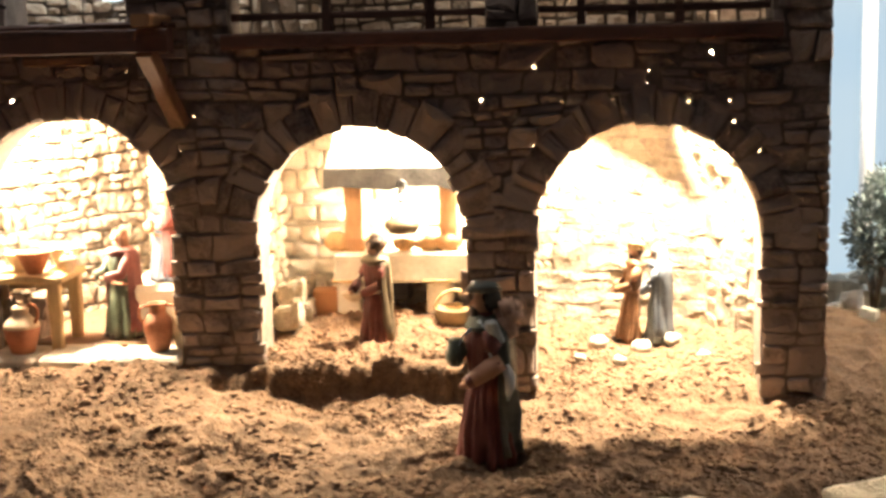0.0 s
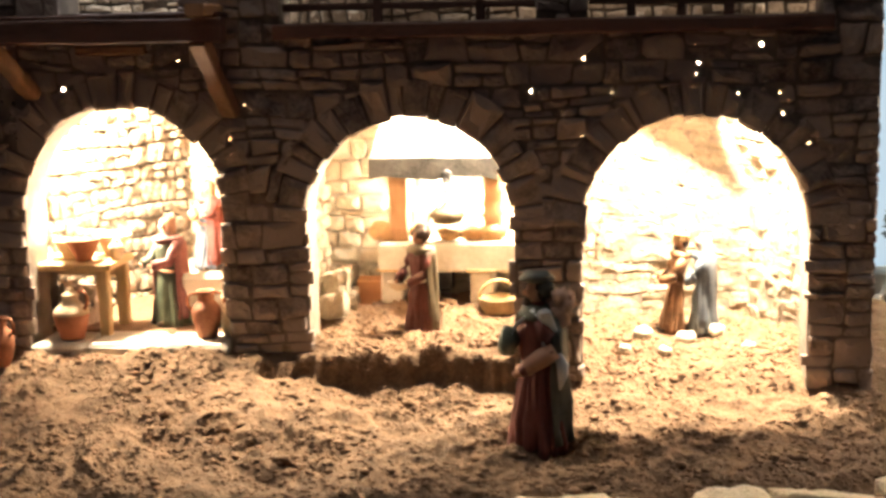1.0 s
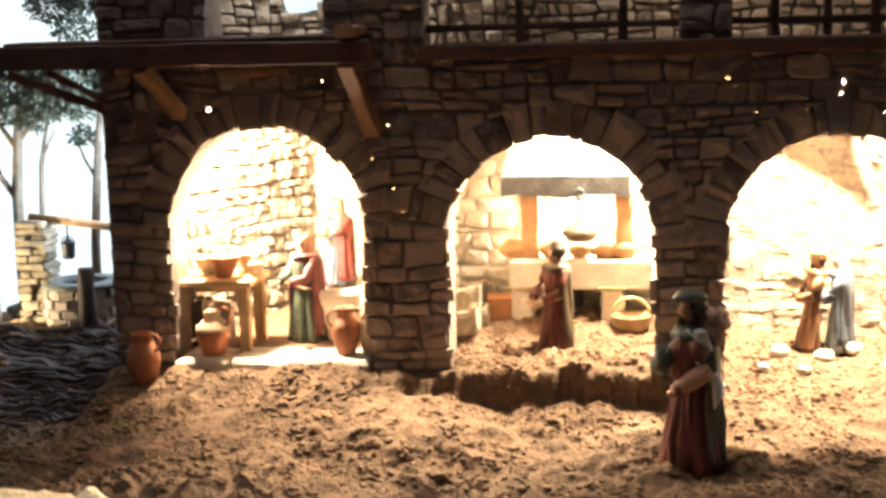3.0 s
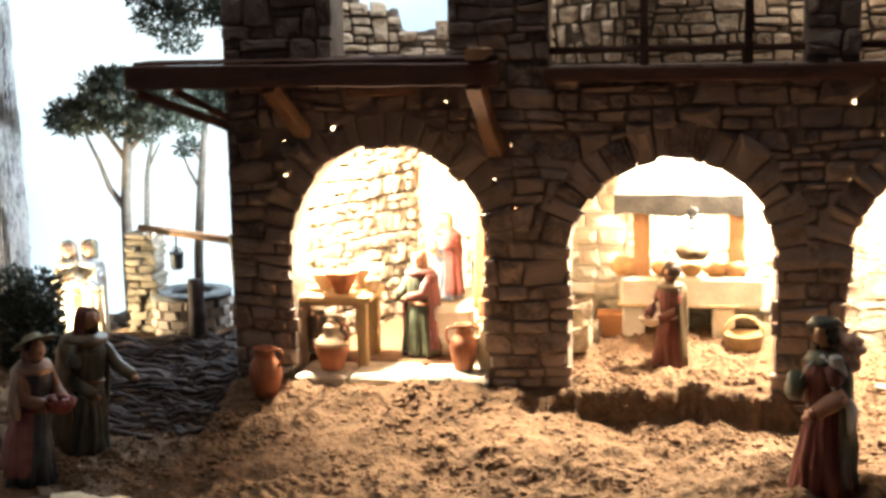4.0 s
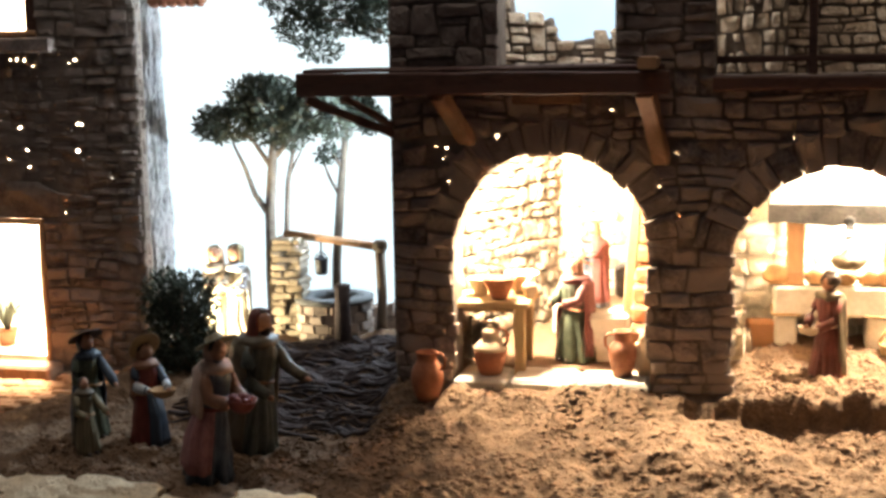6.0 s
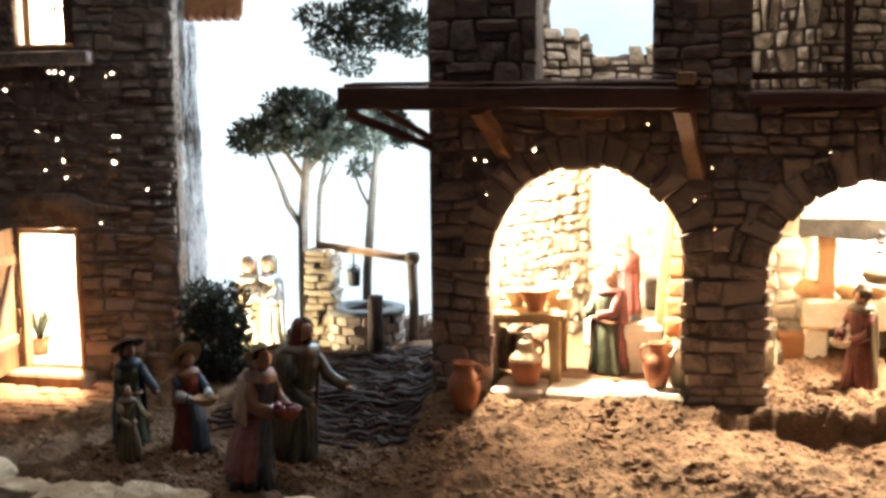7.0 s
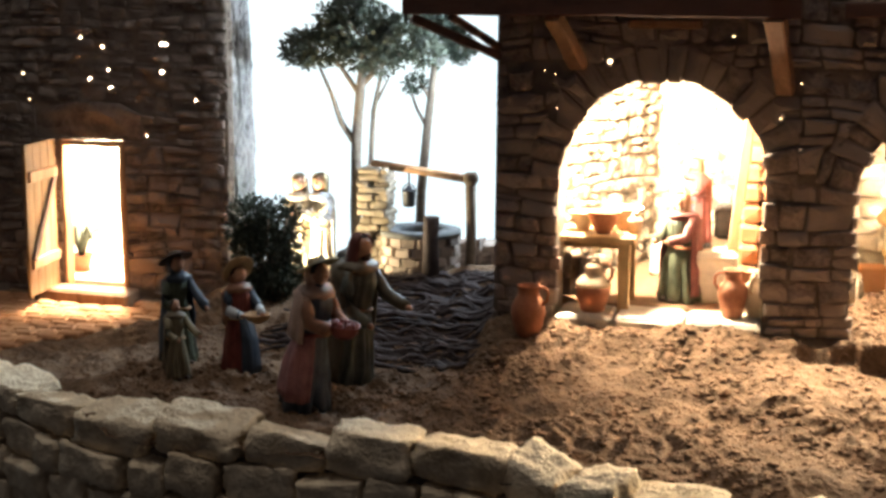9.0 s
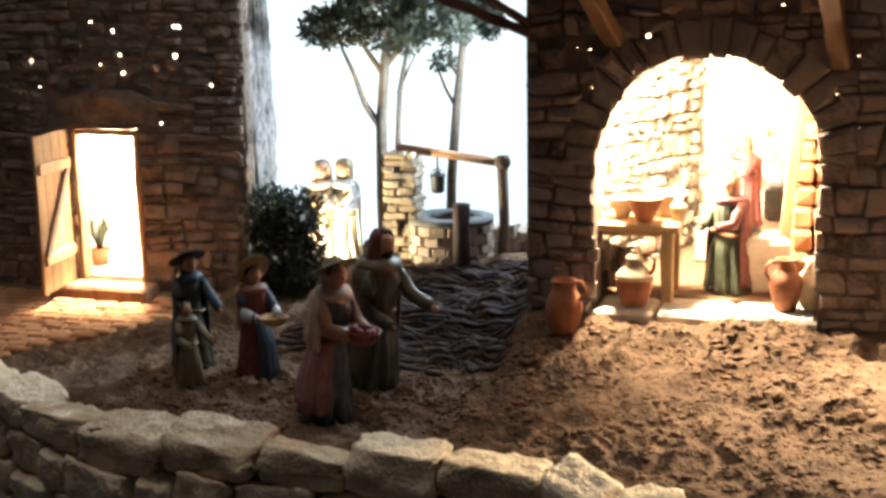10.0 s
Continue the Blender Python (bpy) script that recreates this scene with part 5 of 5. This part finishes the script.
# ---- trees, bushes ----
def leaves(blobs, count, size, seed, mat, upright=0.3):
    """Small crossed blades scattered through the outer parts of several lumps."""
    q = random.Random(seed)
    s = Shape()
    vol = [rx * ry * rz for _, (rx, ry, rz) in blobs]
    for (c, r), v in zip(blobs, vol):
        for _ in range(int(count * v / sum(vol))):
            d = Vector((q.gauss(0, 1), q.gauss(0, 1), q.gauss(0, 1))).normalized()
            k = q.uniform(0.35, 1.08) ** 0.6
            if noise.noise(Vector(c) * 9 + d * 2.2) < -0.22:
                k *= 0.72
            p = Vector((c[0] + d.x * r[0] * k, c[1] + d.y * r[1] * k, c[2] + d.z * r[2] * k))
            way = (d + Vector((q.gauss(0, 0.6), q.gauss(0, 0.6), q.gauss(0, 0.6) + upright))).normalized()
            side = way.cross(Vector((q.gauss(0, 1), q.gauss(0, 1), q.gauss(0, 1)))).normalized()
            L, W = size * q.uniform(0.6, 1.4), size * q.uniform(0.16, 0.34)
            s.add([p - side * W, p + side * W, p + way * L * 0.6 + side * W * 0.8, p + way * L, p + way * L * 0.6 - side * W * 0.8], [(0, 1, 2, 3, 4)], 0, False)
    return s


def at_garden(p):
    return (0.877 * p[0] + 0.0236, p[1], 0.95 * p[2] - 0.038)


def pine(name, base, trunk_pts, radii, limbs, blobs, count, seed, label, size=0.0065):
    base, trunk_pts = at_garden(base), [at_garden(p) for p in trunk_pts]
    limbs, blobs = [([at_garden(p) for p in pts], r) for pts, r in limbs], [(at_garden(c), tuple(0.92 * v for v in r)) for c, r in blobs]
    t = thing(name, base, label, "tree")
    b = Vector(base)
    part("trunk", Shape().tube([Vector(p) - b for p in trunk_pts], [0.78 * r for r in radii], n=10), BARK, t)
    for pts, r in limbs:
        part("limb", Shape().tube([Vector(p) - b for p in pts], [0.8 * r * (1 - 0.6 * i / (len(pts) - 1)) for i in range(len(pts))], n=8), BARK, t)
    part("crown", leaves([(tuple(Vector(c) - b), r) for c, r in blobs], count, size, seed, LEAF), LEAF, t, "dark green needle crown")
    return t


def garden():
    pine("pine_tree", (-0.316, 0.285, 0.07), [(-0.316, 0.285, 0.06), (-0.318, 0.285, 0.16), (-0.316, 0.285, 0.26), (-0.308, 0.285, 0.34), (-0.300, 0.285, 0.40)], [0.0105, 0.0095, 0.009, 0.008, 0.004],
         [([(-0.318, 0.285, 0.250), (-0.340, 0.283, 0.280), (-0.355, 0.282, 0.320), (-0.372, 0.28, 0.355)], 0.006), ([(-0.310, 0.285, 0.33), (-0.280, 0.29, 0.36), (-0.24, 0.29, 0.38)], 0.006),
          ([(-0.312, 0.285, 0.32), (-0.345, 0.29, 0.36), (-0.39, 0.29, 0.385)], 0.005), ([(-0.305, 0.285, 0.36), (-0.30, 0.26, 0.40), (-0.31, 0.24, 0.42)], 0.005)],
         [((-0.375, 0.28, 0.385), (0.052, 0.045, 0.030)), ((-0.310, 0.28, 0.410), (0.060, 0.05, 0.040)), ((-0.245, 0.285, 0.395), (0.050, 0.045, 0.036)), ((-0.300, 0.27, 0.372), (0.035, 0.03, 0.022)), ((-0.405, 0.285, 0.372), (0.028, 0.03, 0.018)),
          ((-0.275, 0.28, 0.36), (0.026, 0.025, 0.020)), ((-0.335, 0.285, 0.430), (0.040, 0.035, 0.022)), ((-0.205, 0.285, 0.378), (0.026, 0.03, 0.024))], 9500, 31, "umbrella pine with a bare forked trunk and dark crown")
    pine("pine_tree", (-0.246, 0.375, 0.05), [(-0.246, 0.375, 0.04), (-0.242, 0.375, 0.17), (-0.232, 0.375, 0.27), (-0.222, 0.375, 0.35), (-0.218, 0.375, 0.40)], [0.009, 0.0085, 0.0075, 0.006, 0.004],
         [([(-0.233, 0.375, 0.268), (-0.250, 0.375, 0.295), (-0.262, 0.375, 0.325)], 0.004), ([(-0.228, 0.375, 0.31), (-0.245, 0.37, 0.335)], 0.004)],
         [((-0.205, 0.375, 0.400), (0.034, 0.03, 0.032)), ((-0.180, 0.375, 0.385), (0.022, 0.025, 0.026)), ((-0.252, 0.375, 0.330), (0.018, 0.02, 0.016)), ((-0.23, 0.375, 0.415), (0.03, 0.03, 0.022))], 2800, 32, "slim pine with a sparse crown by the well")
    pine("pine_tree", (-0.330, 0.36, 0.05), [(-0.330, 0.36, 0.04), (-0.322, 0.36, 0.20), (-0.316, 0.36, 0.29), (-0.300, 0.36, 0.36)], [0.006, 0.005, 0.0045, 0.003], [([(-0.314, 0.36, 0.30), (-0.29, 0.36, 0.34)], 0.003)],
         [((-0.295, 0.36, 0.375), (0.03, 0.025, 0.022))], 650, 33, "thin young pine with a slender bent trunk")
    pine("tall_pine_tree", (-0.085, 0.42, 0.03), [(-0.085, 0.42, 0.02), (-0.085, 0.42, 0.25), (-0.09, 0.42, 0.45), (-0.10, 0.42, 0.60)], [0.010, 0.009, 0.008, 0.005], [([(-0.09, 0.42, 0.47), (-0.16, 0.41, 0.51), (-0.23, 0.40, 0.53), (-0.31, 0.40, 0.535)], 0.006)],
         [((-0.235, 0.40, 0.545), (0.075, 0.05, 0.04)), ((-0.300, 0.40, 0.52), (0.045, 0.04, 0.026)), ((-0.27, 0.40, 0.485), (0.04, 0.03, 0.018)), ((-0.165, 0.40, 0.53), (0.05, 0.04, 0.035)), ((-0.33, 0.40, 0.56), (0.035, 0.04, 0.02)), ((-0.22, 0.40, 0.60), (0.07, 0.05, 0.03))], 7600, 34, "tall pine whose crown spreads above the timber beam")
    t = thing("old_tree", (-0.429, 0.285, -0.02), "stout pale trunk with scaly bark behind the house corner", "tree")
    rings = []
    for i in range(130):
        z = 0.80 * i / 129
        ring = []
        for k in range(48):
            a = 2 * math.pi * k / 48
            p = Vector((math.cos(a) * 1.6, math.sin(a) * 1.6, z * 9))
            plate = abs(noise.noise(Vector((math.cos(a) * 5, math.sin(a) * 5, z * 14)))) + 0.7 * abs(noise.noise(Vector((math.cos(a) * 8, math.sin(a) * 8, z * 60)))) + 0.4 * abs(noise.noise(Vector((math.cos(a) * 16, math.sin(a) * 16, z * 150))))
            r = (0.0225 + 0.008 * math.exp(-z / 0.06)) * (1 + 0.14 * noise.noise(p) + 0.26 * plate - 0.09)
            ring.append((r * math.cos(a) + 0.003 * math.sin(z * 11), r * math.sin(a), z))
        rings.append(ring)
    part("trunk", Shape().loft(rings, smooth=False), PALE_BARK, t)
    e = thing("tiled_eave", (-0.370, 0.272, 0.487), "small weathered terracotta eave fixed beside the pale trunk", "eave")
    part("board", Shape().block(pose(0, 0, 0.022, -14, 0, 0), (0.085, 0.006, 0.040), 0.001, 0.0005), BRICK, e)
    for k in range(6):
        part("tile", Shape().tube([(-0.034 + 0.0135 * k, -0.006, -0.001), (-0.034 + 0.0135 * k, 0.008, 0.030)], [0.0062, 0.0056], n=10), CLAY, e)
    b = thing("bush", stand(-0.317, 0.12), "dense dark green bush at the corner of the house", "bush")
    z0 = -level(-0.317, 0.12) - 0.033
    for k in range(5):
        part("stem", Shape().tube([(0, 0, -0.005), (0.012 * math.cos(k * 1.3), 0.012 * math.sin(k * 1.3), 0.05), (0.03 * math.cos(k * 1.3), 0.03 * math.sin(k * 1.3), 0.10)], [0.003, 0.0025, 0.001], n=6), BARK, b)
    part("foliage", leaves([((0, 0, 0.10 + z0), (0.044, 0.04, 0.055)), ((0.02, 0.0, 0.14 + z0), (0.03, 0.03, 0.038)), ((-0.022, 0, 0.145 + z0), (0.032, 0.03, 0.035)), ((0.012, 0, 0.055 + z0), (0.05, 0.04, 0.04))], 9500, 0.0062, 41, LEAF), LEAF, b)
    s = thing("bush", stand(1.045, 0.25), "silvery grey-green bush beside the end wall", "bush")
    for k in range(4):
        part("stem", Shape().tube([(0, 0, -0.005), (0.01 * math.cos(k * 1.7), 0.01 * math.sin(k * 1.7), 0.06), (0.03 * math.cos(k * 1.7), 0.02 * math.sin(k * 1.7), 0.12)], [0.003, 0.0025, 0.001], n=6), BARK, s)
    part("foliage", leaves([((0, 0, 0.10), (0.035, 0.04, 0.045)), ((0.02, 0, 0.14), (0.035, 0.04, 0.035)), ((0.045, 0, 0.10), (0.035, 0.04, 0.05)), ((-0.008, 0, 0.07), (0.02, 0.03, 0.025))], 5500, 0.007, 42, SILVER_LEAF), SILVER_LEAF, s)
    q = random.Random(5)
    for k, (x, y, r) in enumerate(((1.012, 0.31, 0.022), (1.03, 0.26, 0.016), (1.05, 0.34, 0.024), (1.00, 0.40, 0.02), (1.06, 0.28, 0.015), (1.00, 0.25, 0.008), (1.08, 0.36, 0.02), (1.035, 0.225, 0.007))):
        single("rock", boulder(r * 2.6, r * 2.2, r * 1.8, q), PALE_STONE, "pale rough rock lying on the soil", "rock", "rocks beside the end wall", place=Matrix.Translation(stand(x, y, r * 0.6)) @ pose(0, 0, 0, 0, 0, k * 47))
    single("pole", Shape().tube([(0, 0, -0.02), (0, 0, 0.3), (0, 0, 0.6)], 0.0095, n=16), PAPER, "slender pale post behind the bush", "pole", place=stand(1.069, 0.42))


def column(name, x, y, z0, z1, w, d, label, seed, tip=0.0, mat=None):
    t = thing(name, (x, y, z0), label, "pillar")
    q = random.Random(seed)
    z = -0.006
    while z < z1 - z0 - 0.006:
        h = q.uniform(0.007, 0.013)
        cuts = [-w / 2, q.uniform(-0.2, 0.25) * w, w / 2] if q.random() < 0.65 else [-w / 2, w / 2]
        for a, b in zip(cuts, cuts[1:]):
            part("stone", Shape().block(pose((a + b) / 2 + q.uniform(-0.002, 0.002), q.uniform(-0.002, 0.002), z + h / 2, 0, q.uniform(-3, 3), q.uniform(-6, 6)), ((b - a) * 1.0, d * q.uniform(0.9, 1.08), h * 0.96), 0.0022, 0.0011, seed=int(q.random() * 1e6)), mat or CAP_STONE, t)
        z += h
    return t


def well():
    column("stone_pillar", -0.215, 0.255, 0.026, 0.179, 0.041, 0.042, "rough stone pillar carrying the well beam", 61, mat=ROOM_STONE)
    figure("pale_robed_figurine", "brightly lit painted statuette in a long cream robe", (-0.317, 0.236, 0.020), 8, 0.146, [CREAM, CREAM, CREAM, CREAM], girth=1.05, skirt=0.120, hair=0, headgear="scarf", arms=((0.03, -0.15, 0.62), (-0.03, -0.15, 0.62)), seed=21)
    figure("blue_cloaked_figurine", "brightly lit painted statuette in cream with a blue cloak", (-0.289, 0.241, 0.020), -12, 0.147, [CREAM, MIST, PALE_OLIVE, CREAM], girth=1.05, skirt=0.120, hair=0, headgear="scarf", arms=((0.05, -0.15, 0.58), (-0.03, -0.15, 0.60)), seed=22, arc=(-10, 80))
    t = thing("stone_well", (-0.160, 0.268, 0.024), "round stone well with a pale slab rim", "well")
    q = random.Random(66)
    for row in range(5):
        n = 15
        for k in range(n):
            a = 2 * math.pi * (k + 0.5 * (row % 2)) / n
            part("stone", Shape().block(pose(0, 0, 0.005 + 0.0125 * row, 0, 0, math.degrees(a) + q.uniform(-3, 3)) @ pose(0, -0.046 + q.uniform(-0.0012, 0.0012), 0), (0.0192, 0.014, 0.012), 0.0018, 0.0009, seed=row * 50 + k), STONE, t)
    rim = Shape().lathe([(0.030, 0.061), (0.054, 0.061), (0.055, 0.067), (0.030, 0.068), (0.030, 0.061)], n=30, caps=(False, False))
    part("rim", rim, SLATE, t, "smooth grey slab rim")
    part("water", Shape().lathe([(0.001, 0.050), (0.033, 0.050)], n=20, caps=(False, False)), SLATE, t)
    f = thing("well_frame", (-0.146, 0.25, 0.043), "rough pole frame with a hanging bucket over the well", "well frame")
    part("post", Shape().tube([(0.058, 0, -0.02), (0.060, 0, 0.05), (0.058, 0, 0.126)], [0.007, 0.0065, 0.007], n=9), BARK, f)
    part("knob", Shape().ball((0.059, 0, 0.120), (0.011, 0.010, 0.010), 0, 10, 0.2), BARK, f)
    part("beam", Shape().tube([(-0.075, 0, 0.135), (-0.01, 0, 0.128), (0.06, 0, 0.119)], 0.0055, n=9), ORANGE_WOOD, f, "peeled wooden crossbeam")
    part("hook", Shape().tube([(-0.024, 0, 0.126), (-0.024, 0, 0.106)], 0.0012, n=6), IRON, f)
    bucket = part("bucket", Shape().lathe([(0.006, 0.080), (0.008, 0.082), (0.009, 0.100), (0.010, 0.102), (0.007, 0.101), (0.003, 0.107)], (-0.024, 0, 0), 16), IRON, f)
    part("handle", Shape().tube([(-0.024 + 0.009 * math.cos(a), 0, 0.100 + 0.010 * math.sin(a)) for a in [math.pi * i / 8 for i in range(9)]], 0.0008, n=6), IRON, bucket)
    single("stump", Shape().tube([(0, 0, -0.02), (0, 0, 0.05), (0.001, 0, 0.078)], [0.012, 0.010, 0.0105], n=12), BRUSH, "dark cut tree stump beside the well", "stump", place=(-0.128, 0.205, 0.040))
    low_wall()


def low_wall():
    """A field wall and a few slabs at the back of the garden."""
    q = random.Random(90)
    t = thing("field_wall", (-0.07, 0.335, 0.015), "low brown rubble wall behind the well", "wall")
    for row in range(4):
        x = -0.10 + q.uniform(0, 0.01)
        while x < 0.10:
            w = q.uniform(0.016, 0.032)
            part("stone", boulder(w, 0.024, 0.017, q).moved(pose(x + w / 2, q.uniform(-0.003, 0.003), -0.002 + 0.0155 * row + q.uniform(-0.002, 0.002), 0, q.uniform(-6, 6), q.uniform(-8, 8))), STONE, t)
            x += w * 0.96
    g = thing("bush", (-0.015, 0.36, 0.01), "small drab green bush behind the low wall", "bush")
    part("stem", Shape().tube([(0, 0, -0.01), (0.002, 0, 0.05)], [0.003, 0.002], n=6), BARK, g)
    part("foliage", leaves([((0, 0, 0.065), (0.03, 0.02, 0.022)), ((-0.03, 0, 0.055), (0.02, 0.02, 0.015))], 1500, 0.006, 45, SILVER_LEAF), SILVER_LEAF, g)
    b = thing("slate_bench", (-0.255, 0.30, 0.012), "dark slate slabs stacked between the garden pillars", "bench")
    for x, z in ((-0.014, 0.014), (0.014, 0.014)):
        part("block", Shape().block(pose(x, 0, z), (0.014, 0.03, 0.032), 0.002, 0.001), SLATE, b)
    part("slab", Shape().block(pose(0, 0, 0.0345), (0.056, 0.036, 0.009), 0.002, 0.001), SLATE, b)
    part("slab", Shape().block(pose(0.004, 0.004, 0.058, 0, 4, 5), (0.03, 0.02, 0.036), 0.003, 0.001), SLATE, b)


# ---- loose soil ----
def clods():
    s = Shape()
    q = random.Random(20)
    for _ in range(26000):
        x, y = q.uniform(-0.36, 1.05), q.uniform(-0.38, 0.0)
        if q.random() < 0.16:
            x, y = q.uniform(0.36, 0.9), q.uniform(0.0, 0.16)
        if y < rim_y(x) + 0.02 or noise.noise(Vector((x * 13, y * 13, 3))) < q.uniform(-0.5, 0.35):
            continue
        pile = max(0.0, noise.noise(Vector((x * 22, y * 22, 7))))
        r = 0.0008 + 0.0012 * q.random() + (0.0010 + 0.0060 * pile) * q.random() ** 4
        z = level(x, y) + rough_soil(x, y)
        s.ball((x, y, z), (r * q.uniform(0.9, 1.6), r * q.uniform(0.9, 1.4), r * q.uniform(0.5, 0.9)), 0, 8, 0.8, q.uniform(0, 99))
    single("soil_crumbs", s, CLOD, "crumbs and clods of brown soil scattered about", "soil", kind="stuff")
    bw = thing("brushwood", (0, 0, 0), "dark twisted brushwood laid over the slope", "brushwood")
    for k in range(290):
        y = -0.07 + 0.30 * (k / 290) + q.uniform(-0.01, 0.01)
        x0 = q.uniform(-0.27, -0.06)
        x1 = min(0.0, x0 + q.uniform(0.05, 0.20))
        swing = q.uniform(-0.35, 0.12)
        bed = 0.5 + 0.5 * math.sin(150 * y + 2.0)
        pts = []
        for i in range(9):
            x = x0 + (x1 - x0) * i / 8
            yy = min(0.215, y + swing * (x + 0.15) + 0.016 * noise.noise(Vector((x * 25, k, 0))))
            pts.append((x, yy, level(x, yy) + rough_soil(x, yy) + 0.0005 + 0.007 * bed * abs(noise.noise(Vector((x * 30, y * 30, 4)))) + 0.004 * abs(noise.noise(Vector((x * 50, k, 4))))))
        rr = 0.0007 + 0.0030 * q.random() ** 2
        part("branch", Shape().tube(pts, [rr * 0.4] + [rr * q.uniform(0.6, 1.3) for _ in range(7)] + [rr * 0.3], n=6), BRUSH, bw)


pots()
table()
pottery_floor()
hearth()
stable()
timber()
house_things()
well()
garden()
clods()
paving()
dry_wall()
